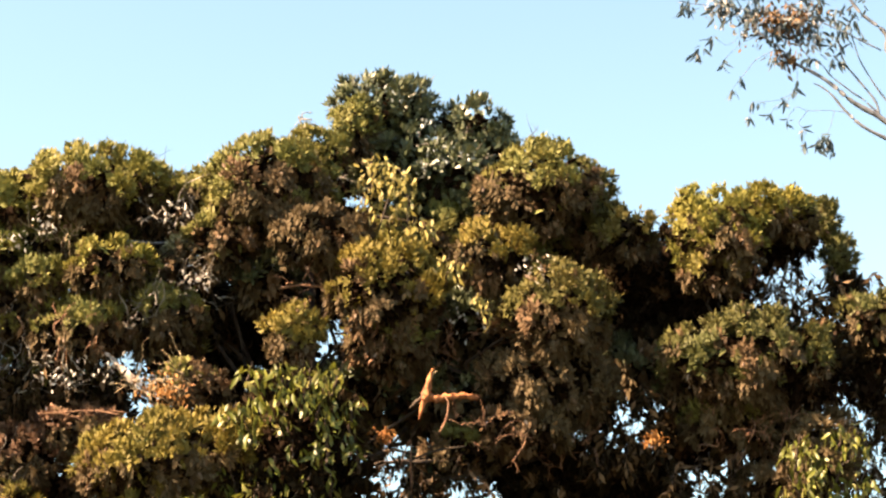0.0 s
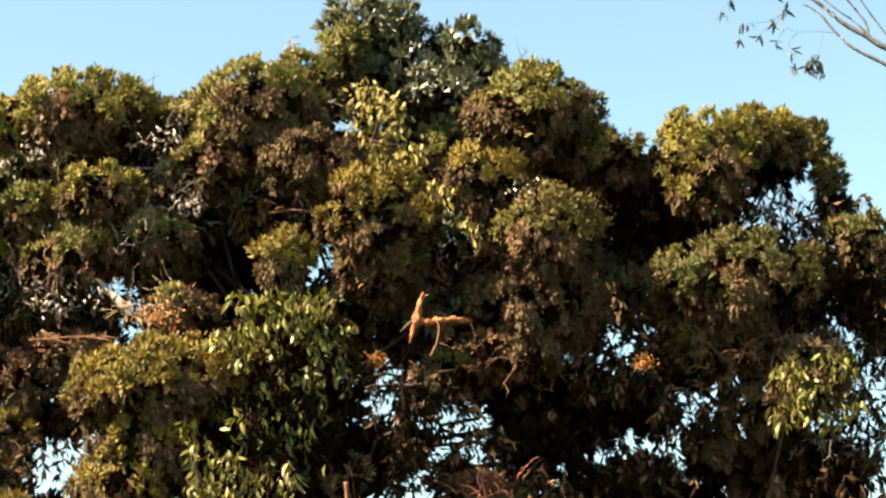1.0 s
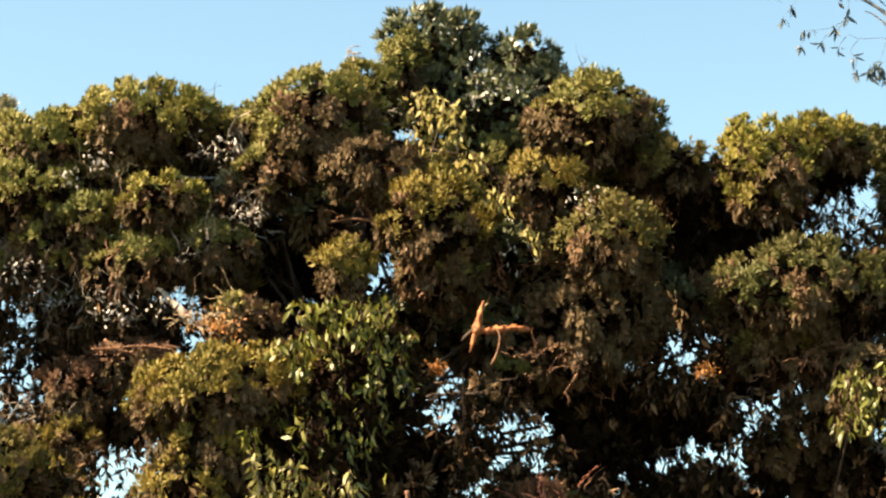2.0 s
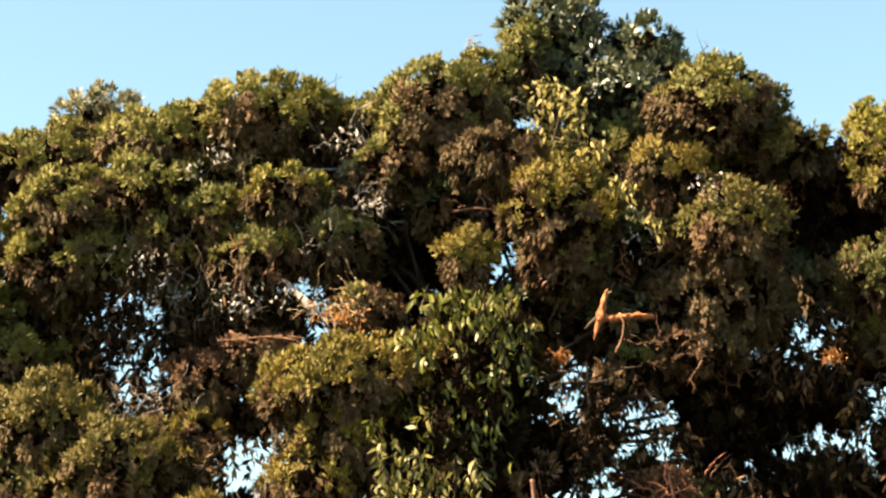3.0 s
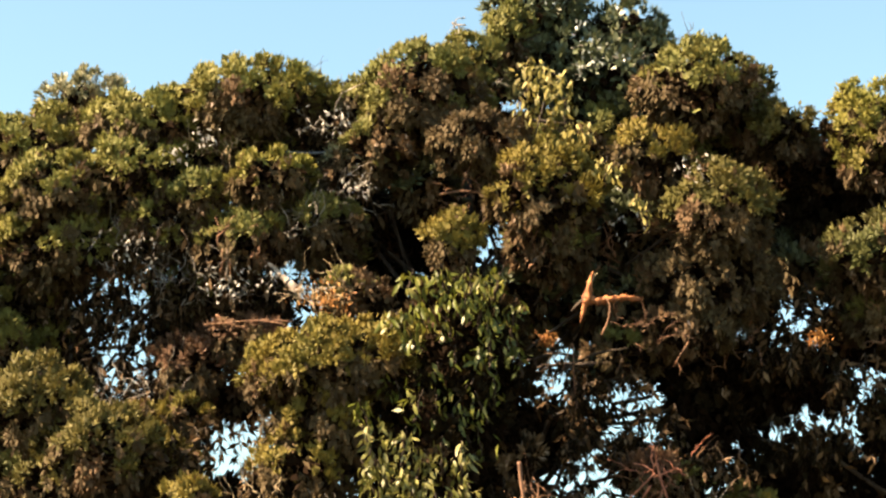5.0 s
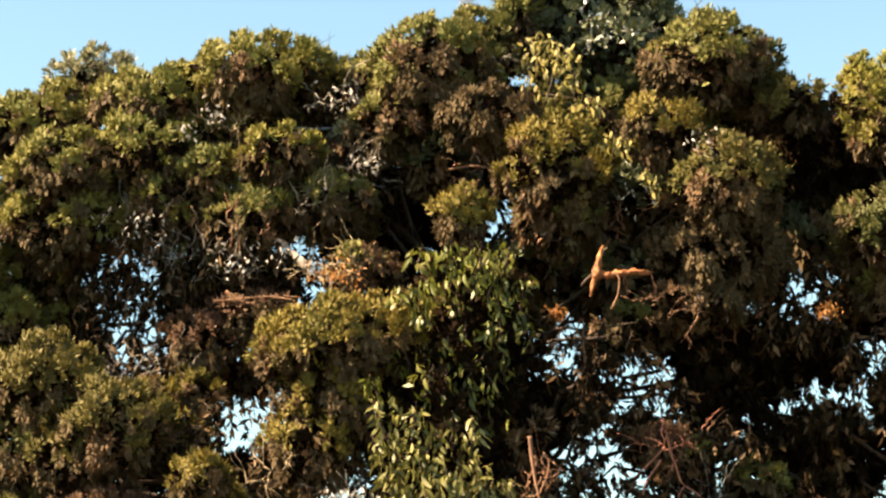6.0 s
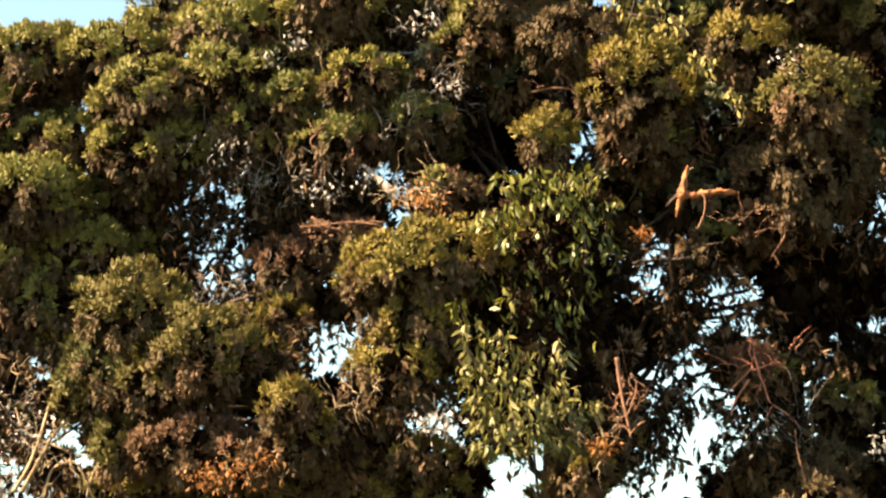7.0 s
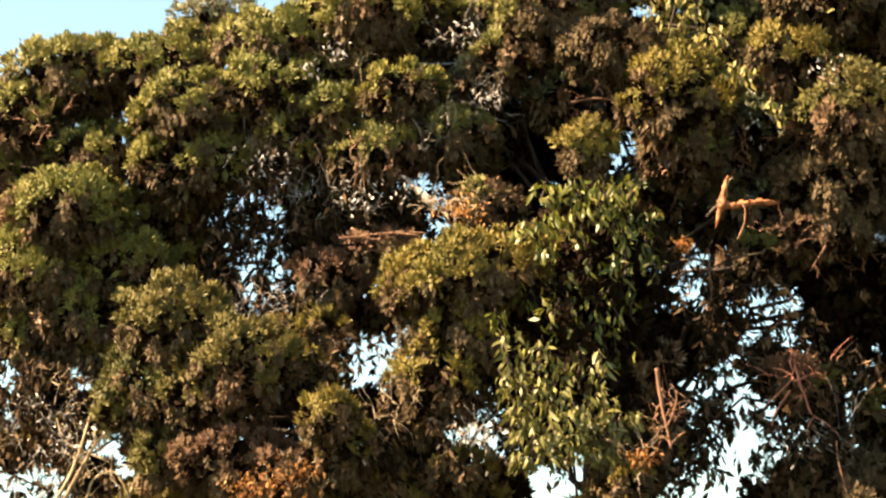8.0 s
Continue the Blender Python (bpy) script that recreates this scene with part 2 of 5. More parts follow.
def foliage(plant, x, y, z, rx, rz, dry=0.1, full=1.0, leaf=None):
    """One rounded mass of foliage: knobs of leaf tufts over a core of twigs and dry leaves darkened as shade, on a limb
    from the trunk.
    """
    ob, path, usual = plant
    seed = int(abs(x) * 1000 + y * 7000 + z * 13000) % 100000
    rng = np.random.default_rng(seed)
    mid = np.array((x, y, z)) - np.array(ob.location)
    area = (rx + rz) ** 2
    knobs = int(np.clip(9 * area, 14, 64))
    kr = rng.uniform(0.15, 0.27, knobs) * min(1.2, 0.55 + 0.35 * (rx + rz))
    radii = np.maximum(np.array((rx * 1.12, 0.5 * (rx + rz), rz * 1.04)) - 0.2 * min(1.2, 0.55 + 0.35 * (rx + rz)), 0.1)
    # evenly spread round the mass, a little more over the top than beneath
    i = np.arange(knobs) + 0.5
    up = 1 - 2 * (i / knobs) ** 1.12
    turn = i * 2.39996 + rng.uniform(0, 6.28)
    kd = unit(np.stack([np.cos(turn) * np.sqrt(1 - up ** 2), np.sin(turn) * np.sqrt(1 - up ** 2), up], 1) + rng.normal(size=(knobs, 3)) * 0.13)
    # the cap overhangs: beneath the widest part the knobs sit further in
    tuck = np.clip(1.0 + 0.32 * np.minimum(kd[:, 2] + 0.1, 0.0), 0.72, 1.0)[:, None]
    kc = mid + kd * radii * rng.uniform(0.86, 1.0, (knobs, 1)) * np.concatenate([tuck, tuck, np.ones_like(tuck)], 1)
    # tufts over each knob, then leaves fanned round each tuft's axis
    coarse = 1.5 if LEAF_SHADE in (leaf, usual) or (leaf or usual) is LEAF_TOP_AND_SHADE else 1.0
    per = np.maximum(6, kr ** 2 * 340 * full / coarse ** 2).astype(int)
    which = np.repeat(np.arange(knobs), per)
    d = unit(rng.normal(size=(len(which), 3)) + kd[which] * 0.9 + np.array((0, 0, 0.35)))
    root = kc[which] + d * (kr[which] * rng.uniform(0.55, 0.95, len(which)))[:, None]
    axis = unit(d * 0.6 + rng.normal(size=d.shape) * 0.25 + np.array((0, 0, 0.55)))
    knob_dry = rng.uniform(size=knobs) < np.where(kd[:, 2] > 0.3, 0.04 * dry, 0.45 * dry + (0.12 if dry else 0.0) * (kd[:, 2] < -0.15))
    tuft_dry = np.where(knob_dry[which], rng.uniform(size=len(which)) < 0.8, rng.uniform(size=len(which)) < (0.02 if dry else 0.0))
    fan = 17
    t = np.repeat(np.arange(len(which)), fan)
    along = unit((axis[t] * rng.uniform(0.4, 1.0, (len(t), 1)) + rng.normal(size=(len(t), 3)) * 0.45) * np.array((0.8, 0.8, 1.3)))
    at = root[t] + rng.normal(size=(len(t), 3)) * 0.03 + axis[t] * rng.uniform(0, 0.06, (len(t), 1))
    length = rng.uniform(0.075, 0.14, len(t)) * coarse
    # the undersides of each mass are brown, the tops green
    height = ((root - mid) / radii)[:, 2]
    brown = height + rng.normal(size=len(which)) * 0.1 + rng.normal(size=knobs)[which] * 0.25 < (-0.35 + 0.78 * dry if dry else -2)
    slots = np.where(tuft_dry, 1, np.where(brown, 3, 0))[t]
    # the brown ones hang in strands
    hang = brown[t] & (rng.uniform(size=len(t)) < 0.4)
    along = np.where(hang[:, None], unit(along * 0.35 + rng.normal(size=along.shape) * 0.12 + np.array((0, 0, -0.9))), along)
    length = length * np.where(hang, 1.2, 1.0)
    # core of twigs and dead leaves, near-black to paint the crown's inner shade
    out = unit(d * 0.5 + kd[which] * 0.9)[t]
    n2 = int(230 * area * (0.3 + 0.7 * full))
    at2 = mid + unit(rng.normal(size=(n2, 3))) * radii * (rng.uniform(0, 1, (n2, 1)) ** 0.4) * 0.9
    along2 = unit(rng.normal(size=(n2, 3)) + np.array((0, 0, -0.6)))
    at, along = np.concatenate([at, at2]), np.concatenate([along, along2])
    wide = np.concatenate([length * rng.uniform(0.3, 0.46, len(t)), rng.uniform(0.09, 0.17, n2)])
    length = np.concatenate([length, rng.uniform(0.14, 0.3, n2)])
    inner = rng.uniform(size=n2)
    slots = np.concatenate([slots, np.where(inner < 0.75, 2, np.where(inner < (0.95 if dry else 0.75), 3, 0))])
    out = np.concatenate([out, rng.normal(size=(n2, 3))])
    part("foliage", leaf_mesh("foliage", at, along, length, wide, slots, rng, out), [leaf or usual, DRY, TWIG_SHADE, TWIG_SHADE if leaf is LEAF_SHADE else BROWN], ob, kind="stuff")
    # the limb that carries it, behind the leaves
    low = max(3, min(9, int(10 * (z * 0.8) / max(path[-1][0].z, 1))))
    start, r = path[low]
    twigs = [] if seed % 4 else [bent(start, mid + np.array((0, radii[1] * 0.5, -radii[2] * 0.3)), r * 0.28, 0.02, 0.1, 11, 0.1, seed)]
    for k in range(0, knobs, 4):
        twigs.append(bent(mid - np.array((0, 0, rz * 0.4)), kc[k], 0.02, 0.006, 0.05, 5, 0.1, seed + k))
    part("limb", tube_mesh("limb", twigs, 6), [BARK], ob)


def veil(plant, x, y, z, rx, rz, strands=26, leaf=None, dry=0.3):
    """Loose hanging twigs with scattered leaves, through which the sky shows."""
    ob = plant[0]
    seed = int(abs(x) * 1000 + y * 7000 + z * 13000) % 100000 + 5
    rng = np.random.default_rng(seed)
    mid = np.array((x, y, z)) - np.array(ob.location)
    twigs, at, along = [], [], []
    for k in range(strands):
        a = mid + rng.uniform(-1, 1, 3) * np.array((rx, 0.5, rz))
        b = a + np.array((rng.normal() * 0.22, rng.normal() * 0.2, -rng.uniform(0.15, 0.6)))
        line = bent(a, b, 0.009, 0.004, 0.12 * rng.normal(), 6, 0.25, seed + k)
        twigs.append(line)
        for p, r in line:
            for _ in range(1 + int(rng.integers(2))):
                at.append(np.array(p))
                along.append(unit((rng.normal(size=3) * 0.55 + np.array((0, 0, -0.8)))[None])[0])
    at, along = np.array(at), np.array(along)
    length = rng.uniform(0.14, 0.28, len(at))
    me = leaf_mesh("hanging_leaves", at, along, length, length * rng.uniform(0.28, 0.42, len(at)), (rng.uniform(size=len(at)) < dry).astype(int), rng)
    # near-black leaf colour paints these as silhouettes against the sky
    part("hanging_leaves", me, [leaf or LEAF_SHADE, DRY], ob, kind="stuff")
    part("twig_tangle", tube_mesh("twig_tangle", twigs, 4), [BARK], ob, kind="stuff")


def twig_spray(plant, x, y, z, rx, rz, count, mat):
    """A spray of bare dead twigs standing out of the foliage."""
    ob = plant[0]
    rng = np.random.default_rng(int(abs(x) * 991 + z * 83))
    mid = np.array((x, y, z)) - np.array(ob.location)
    lines = []
    for k in range(count):
        a = mid + rng.uniform(-1, 1, 3) * np.array((rx, 0.25, rz))
        way = np.array((rng.normal() * 0.5, rng.normal() * 0.3, rng.normal() * 0.7 + 0.25))
        line = bent(a, a + way * rng.uniform(0.2, 0.5), rng.uniform(0.008, 0.018), 0.004, 0.12 * rng.normal(), 6, 0.25, k)
        lines.append(line)
        for s in (2, 3):
            p = np.array(line[s][0])
            lines.append(bent(p, p + (way + rng.normal(size=3) * 0.6) * 0.22, 0.007, 0.003, 0.1, 4, 0.2, k + s))
    part("twig_spray", tube_mesh("twig_spray", lines, 4), [mat], ob, "spray of bare dead twigs", "stuff")


def bunch(plant, x, y, z, r, count, mat):
    """A small bunch of dead leaves on a twig; the palest colours paint glints with it."""
    ob = plant[0]
    rng = np.random.default_rng(int(abs(x) * 999 + z * 77))
    mid = np.array((x, y, z)) - np.array(ob.location)
    count *= 2
    d = unit(rng.normal(size=(count, 3)))
    length = rng.uniform(0.06, 0.13, count)
    me = leaf_mesh("dead_leaves", mid + rng.normal(size=(count, 3)) * r * np.array((0.7, 0.5, 0.5)), unit(rng.normal(size=d.shape) * 0.6 + np.array((0, 0, -0.7))), length, length * 0.4, np.zeros(count), rng)
    part("dead_leaves", me, [mat], ob, {PALE_FLECK: "bunch of pale dead leaves and painted glints", GLINT: "bunch of leaves painted as pale sky glints"}.get(mat, "bunch of orange dead leaves"), "stuff")


def branch(plant, points, r0, r1, mat, name="branch", label="", sides=7, under=None):
    """A bare branch through a few points, rounded and thinning."""
    ob = plant[0]
    base = Vector(ob.location)
    pts = [Vector(q) - base for q in points]
    line = []
    n = len(pts) - 1
    for i in range(n):
        p0, p1, p2, p3 = pts[max(i - 1, 0)], pts[i], pts[i + 1], pts[min(i + 2, n)]
        for k in range(5):
            s = k / 5
            line.append(0.5 * (2 * p1 + (p2 - p0) * s + (2 * p0 - 5 * p1 + 4 * p2 - p3) * s * s + (3 * p1 - p0 - 3 * p2 + p3) * s ** 3))
    line.append(pts[-1])
    return part(name, tube_mesh(name, [[(p, r0 + (r1 - r0) * i / (len(line) - 1)) for i, p in enumerate(line)]], sides, 0.4 if mat is TORN else 0.12), [mat], under or ob, label)


def single_leaf(name, length, width, mat, droop):
    """A pointed leaf with a midrib fold, hanging along -z from its stalk."""
    bm = bmesh.new()
    rows = []
    for s, w in ((0.0, 0.03), (0.2, 0.75), (0.45, 1.0), (0.75, 0.62), (1.0, 0.02)):
        yy = droop * length * (s * s - s)
        rows.append([bm.verts.new((k * w * width / 2, yy - (0.16 * width * w if k else 0), -length * s)) for k in (-1, 0, 1)])
    for a, c in zip(rows, rows[1:]):
        for k in range(2):
            bm.faces.new((a[k], a[k + 1], c[k + 1], c[k])).smooth = True
    me = bpy.data.meshes.new(name)
    bm.to_mesh(me)
    bm.free()
    me.materials.append(mat)
    return me


def leaf_objects(ob, meshes, at, rng, spread=0.5, name="leaf"):
    for q in at:
        o = new(name, meshes[int(rng.integers(len(meshes)))])
        o.parent = ob
        o.location = Vector(q)
        o.rotation_euler = (rng.normal() * spread, rng.normal() * spread * 0.8, rng.uniform(-math.pi, math.pi))
        k = rng.uniform(0.75, 1.25)
        o.scale = (k, k, k)


BROAD_LEAVES = [single_leaf("leaf", 0.23, 0.07, BROAD_EACH, 0.3), single_leaf("leaf", 0.18, 0.06, BROAD_EACH, -0.2), single_leaf("leaf", 0.27, 0.072, BROAD_EACH, 0.5)]
FADED_LEAVES = [single_leaf("leaf", 0.23, 0.068, FADED_EACH, 0.3), single_leaf("leaf", 0.18, 0.058, FADED_EACH, -0.2), single_leaf("leaf", 0.27, 0.07, FADED_EACH, 0.5)]
YELLOW_LEAVES = [single_leaf("leaf", 0.2, 0.068, YELLOW_EACH, 0.3), single_leaf("leaf", 0.16, 0.06, YELLOW_EACH, -0.2)]
GUM_LEAVES = [single_leaf("leaf", 0.15, 0.035, GUM_EACH, 0.2), single_leaf("leaf", 0.12, 0.035, GUM_EACH, -0.3)]


def climber(name, root, top, label, leaf, singles):
    """A climber's base on the ground, with a thin woody stem that winds up to its leaves."""
    ob = tagged(new(name), label, "climbing plant")
    ob.location = (*root, 0)
    way = Vector(top) - Vector(ob.location)
    line = [(Vector((way.x * s ** 3 + 0.08 * math.sin(5 * s), way.y * s ** 3 + 0.08 * math.cos(6 * s), way.z * s - 0.1)), 0.045 - 0.03 * s) for s in [i / 14 for i in range(15)]]
    part("stem", tube_mesh("stem", [line], 7), [BARK], ob)
    return ob, singles, leaf


def broad(plant, x, y, z, rx, rz, singles, more):
    """A hanging mass of large drooping leaves: the outermost as leaves of their own, the rest joined."""
    ob = plant[0]
    rng = np.random.default_rng(int(abs(x) * 999 + z * 77))
    mid = np.array((x, y, z)) - np.array(ob.location)
    d = unit(rng.normal(size=(singles, 3)) + np.array((-0.2, -1.0, 0.25)))
    leaf_objects(ob, plant[1], mid + d * np.array((rx, 0.6 * rx, rz)) * rng.uniform(0.7, 1.1, (singles, 1)), rng)
    d = unit(rng.normal(size=(more, 3)))
    at = mid + d * np.array((rx, 0.6 * rx, rz)) * rng.uniform(0.5, 0.98, (more, 1))
    along = unit(rng.normal(size=(more, 3)) * 0.45 + d * 0.25 + np.array((0, 0, -0.75)))
    length = rng.uniform(0.13, 0.22, more)
    part("leaves", leaf_mesh("leaves", at, along, length, length * rng.uniform(0.3, 0.42, more), np.zeros(more), rng), [plant[2]], ob, kind="stuff")
    stems = [bent(mid + np.array((rng.normal() * 0.3 * rx, 0.2, -rz)), mid + np.array((rng.normal() * 0.4 * rx, -0.2, rz * 0.8)), 0.03, 0.008, 0.02, 9, 0.08, k) for k in range(1)]
    part("stem", tube_mesh("stem", stems, 5), [BARK], ob)


# ---- ground ----
def ground_mesh():
    bm = bmesh.new()
    bmesh.ops.create_grid(bm, x_segments=60, y_segments=60, size=1500)
    for v in bm.verts:
        v.co.z = -0.02 + 0.05 * noise.noise(v.co * 0.05)
    me = bpy.data.meshes.new("ground")
    bm.to_mesh(me)
    bm.free()
    return me


m, nt, p = material("dry_grass_ground")
nt.links.new(mix_colour(nt, noise_node(nt, 0.6, 6.0), (0.045, 0.038, 0.02), (0.024, 0.03, 0.012)), p.inputs["Base Color"])
p.inputs["Roughness"].default_value = 0.95
me = ground_mesh()
me.materials.append(m)
tagged(new("ground", me), "dry grassy ground under the trees", "ground", kind="structure")

# ---- trees ----
tall_tree = tree("tall_tree", -2.60, 36.2, 13.0, 0.34, "tall broad tree with domed olive-green crowns and brown dry twigs", LEAF)
dark_tree = tree("dark_tree", 1.68, 38.0, 13.5, 0.3, "dark green treetop rising behind the domed crowns", LEAF_TOP_AND_SHADE)
spreading_tree = tree("spreading_tree", -9.95, 36.0, 10.5, 0.28, "spreading olive-green tree with many small domed crowns", LEAF_PALE)
ochre_tree = tree("ochre_tree", -5.09, 34.2, 8.0, 0.24, "lower ochre-brown tree standing before the tall one", LEAF_OCHRE)
round_tree = tree("round_tree", 5.16, 36.2, 11.0, 0.28, "tree with a yellow-green rounded crown against the sky", LEAF)
foliage(tall_tree, -3.13, 35, 14, 1.16, 1.07)
foliage(tall_tree, -4.31, 35.3, 14.04, 0.49, 0.49)
foliage(tall_tree, -2.32, 35.3, 14.65, 0.61, 0.72, dry=0.4)
foliage(tall_tree, 1.73, 35.00, 14.04, 1.04, 0.90, dry=0.5)
foliage(tall_tree, 2.83, 35.70, 13.33, 0.56, 0.46, dry=0.4, leaf=LEAF_MID)
# deep olive paints the shaded right edge of this crown
foliage(tall_tree, 2.6, 35.9, 14.13, 0.64, 0.81, leaf=LEAF_DEEP)
foliage(tall_tree, 3.24, 35.1, 13.29, 0.58, 0.56, leaf=LEAF_MID)
foliage(tall_tree, -2.06, 34.5, 12.95, 0.92, 0.62, dry=0.5, leaf=BROWN)
foliage(tall_tree, -3.78, 34.7, 13.1, 0.7, 0.6, dry=0.4)
foliage(tall_tree, -0.94, 34.2, 11.89, 1.01, 1.01, dry=0.2, leaf=LEAF_OCHRE)
foliage(tall_tree, -0.97, 34.6, 11.05, 0.78, 0.58, dry=0.6)
foliage(tall_tree, 0.86, 34.4, 12.59, 0.8, 0.65, dry=0.2, leaf=LEAF_OCHRE)
foliage(tall_tree, 1.97, 34.2, 11.55, 0.97, 0.89, dry=0.12, leaf=LEAF_MID)
foliage(tall_tree, 1.79, 34.80, 10.38, 1.16, 0.86, dry=0.7, leaf=BROWN)
foliage(tall_tree, 1.43, 34.70, 9.63, 0.96, 0.49, dry=0.7, leaf=BROWN)
# dark treetop green on these two paints the shade between domes
foliage(tall_tree, 0.56, 35.8, 11.76, 0.71, 0.81, dry=0.3, leaf=LEAF_TOP_AND_SHADE)
foliage(tall_tree, 0.13, 35.6, 10.47, 0.7, 0.6, dry=0.3, leaf=LEAF_TOP_AND_SHADE)
foliage(tall_tree, -2.51, 33.7, 11.01, 0.52, 0.53, leaf=LEAF_OCHRE)
# near-black mass paints the dark hollow of the crown
foliage(tall_tree, -4.08, 37.6, 12.37, 1.23, 1.07, leaf=LEAF_SHADE)
foliage(tall_tree, -3.15, 35.5, 12.44, 0.71, 0.61, dry=0.3, leaf=LEAF_TOP_AND_SHADE)
foliage(tall_tree, -5.69, 34.2, 12.36, 0.79, 0.49, leaf=LEAF_BRIGHT)
foliage(tall_tree, -6.94, 34.3, 12.12, 0.46, 0.4)
foliage(tall_tree, -5.2, 35.7, 12.82, 0.49, 0.46, dry=0.6, leaf=LEAF_GREY)
foliage(tall_tree, -5.02, 34.8, 11.55, 0.99, 0.61, dry=0.55)
foliage(tall_tree, -6.21, 34.5, 11.24, 0.91, 0.59, dry=0.6)
foliage(tall_tree, -4.3, 34.9, 12.7, 0.66, 0.46, dry=0.6, full=0.6, leaf=LEAF_GREY)
foliage(tall_tree, 3.7, 37.2, 12.52, 0.84, 1.16, leaf=LEAF_SHADE)
# treetop green again, painting the shade beside and under the domes
foliage(tall_tree, 3.56, 36.6, 11.15, 0.82, 0.61, dry=0.3, leaf=LEAF_TOP_AND_SHADE)
foliage(tall_tree, -1.45, 35.6, 10.51, 0.7, 0.6, dry=0.3, leaf=LEAF_TOP_AND_SHADE)
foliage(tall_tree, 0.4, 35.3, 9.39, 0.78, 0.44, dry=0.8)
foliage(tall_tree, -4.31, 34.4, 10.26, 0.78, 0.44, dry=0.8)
# near-black masses paint the shade low under the crowns
foliage(tall_tree, 2.02, 36.8, 9.38, 1.23, 0.61, dry=0.4, leaf=LEAF_SHADE)
foliage(tall_tree, 2.11, 37, 8.91, 0.97, 0.53, dry=0.3, leaf=LEAF_SHADE)
foliage(tall_tree, 3.12, 37, 9.1, 0.82, 0.51, dry=0.3, leaf=LEAF_SHADE)
foliage(tall_tree, 2.91, 36.80, 7.46, 0.97, 0.59, leaf=LEAF_SHADE)
foliage(tall_tree, 1.91, 36, 13.16, 0.72, 0.46)
foliage(tall_tree, -6.01, 36.4, 10.74, 0.39, 0.33, dry=0.6)
foliage(tall_tree, -4.8, 36.2, 11.3, 0.51, 0.39, dry=0.5)
foliage(tall_tree, -0.58, 36.6, 8.3, 0.45, 0.45, dry=0.4, leaf=LEAF_SHADE, full=0.7)
foliage(tall_tree, -1.12, 36.4, 8.23, 0.35, 0.55, dry=0.5, leaf=LEAF_SHADE, full=0.7)
# fillers in treetop green, shade between domes put into the leaf colour
foliage(tall_tree, -0.24, 36.5, 9.24, 0.61, 0.35, dry=0.3, leaf=LEAF_TOP_AND_SHADE)
foliage(tall_tree, -2.57, 37.4, 12.89, 1.01, 0.96, dry=0.3, leaf=LEAF_TOP_AND_SHADE)
foliage(tall_tree, -5.49, 36.8, 13.72, 0.85, 0.53, dry=0.5)
foliage(tall_tree, -0.28, 36.8, 10.47, 1.03, 0.62, dry=0.3, leaf=LEAF_TOP_AND_SHADE)
foliage(tall_tree, 1.27, 36.8, 9.48, 0.71, 0.43, leaf=LEAF_SHADE)
foliage(tall_tree, -0, 36.6, 11.36, 0.67, 0.41, leaf=LEAF_SHADE)
foliage(tall_tree, 0.76, 36.8, 11.4, 0.62, 0.46, leaf=LEAF_SHADE)
foliage(tall_tree, 1.34, 36.8, 12.02, 0.62, 0.52, leaf=LEAF_SHADE)
foliage(tall_tree, 2.5, 36.8, 11.57, 0.62, 0.62, leaf=LEAF_SHADE)
foliage(tall_tree, -1.29, 36.2, 9.82, 0.4, 0.4, dry=0.5)
foliage(tall_tree, 1.46, 36.8, 7.86, 0.61, 0.61, dry=0.4)
foliage(tall_tree, -0.22, 36.8, 13.58, 1.15, 0.94)
foliage(tall_tree, 3.87, 36.6, 8.85, 0.56, 0.28, leaf=LEAF_SHADE)
# backing masses, mostly near-black so that inner shade is painted in
foliage(tall_tree, -7.01, 37.31, 13.36, 0.69, 0.62, dry=0.6, full=0.5)
foliage(tall_tree, -6.94, 37.5, 11.18, 0.63, 0.57, dry=0.3, full=0.5, leaf=LEAF_SHADE)
foliage(tall_tree, -6.98, 38.48, 5.37, 0.59, 0.53, dry=0.3, full=0.5, leaf=LEAF_SHADE)
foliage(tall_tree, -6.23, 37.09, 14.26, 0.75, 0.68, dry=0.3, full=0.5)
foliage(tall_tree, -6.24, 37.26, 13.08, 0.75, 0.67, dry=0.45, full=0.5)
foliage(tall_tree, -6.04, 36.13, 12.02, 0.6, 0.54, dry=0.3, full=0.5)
foliage(tall_tree, -6.31, 37.67, 10.27, 0.72, 0.64, dry=0.3, full=0.5, leaf=LEAF_SHADE)
foliage(tall_tree, -6.08, 37.58, 7.29, 0.6, 0.54, dry=0.6, full=0.5, leaf=LEAF_SHADE)
foliage(tall_tree, -6.04, 37.55, 6.38, 0.66, 0.6, dry=0.6, full=0.5, leaf=LEAF_SHADE)
foliage(tall_tree, -5.92, 38.26, 5.55, 0.72, 0.65, dry=0.45, full=0.5, leaf=LEAF_SHADE)
foliage(tall_tree, -5.06, 37.67, 14.49, 0.77, 0.7, dry=0.6, full=0.5, leaf=LEAF_SHADE)
foliage(tall_tree, -5.27, 37.99, 12.24, 0.72, 0.65, dry=0.3, full=0.5, leaf=LEAF_SHADE)
foliage(tall_tree, -5.14, 37.35, 9.97, 0.66, 0.59, dry=0.6, full=0.5, leaf=LEAF_SHADE)
foliage(tall_tree, -5.32, 38.04, 9.39, 0.71, 0.64, dry=0.6, full=0.5, leaf=LEAF_SHADE)
foliage(tall_tree, -5.27, 38.3, 8.51, 0.67, 0.61, dry=0.6, full=0.5, leaf=LEAF_SHADE)
foliage(tall_tree, -5.1, 37.26, 5.43, 0.72, 0.64, dry=0.6, full=0.5, leaf=LEAF_SHADE)
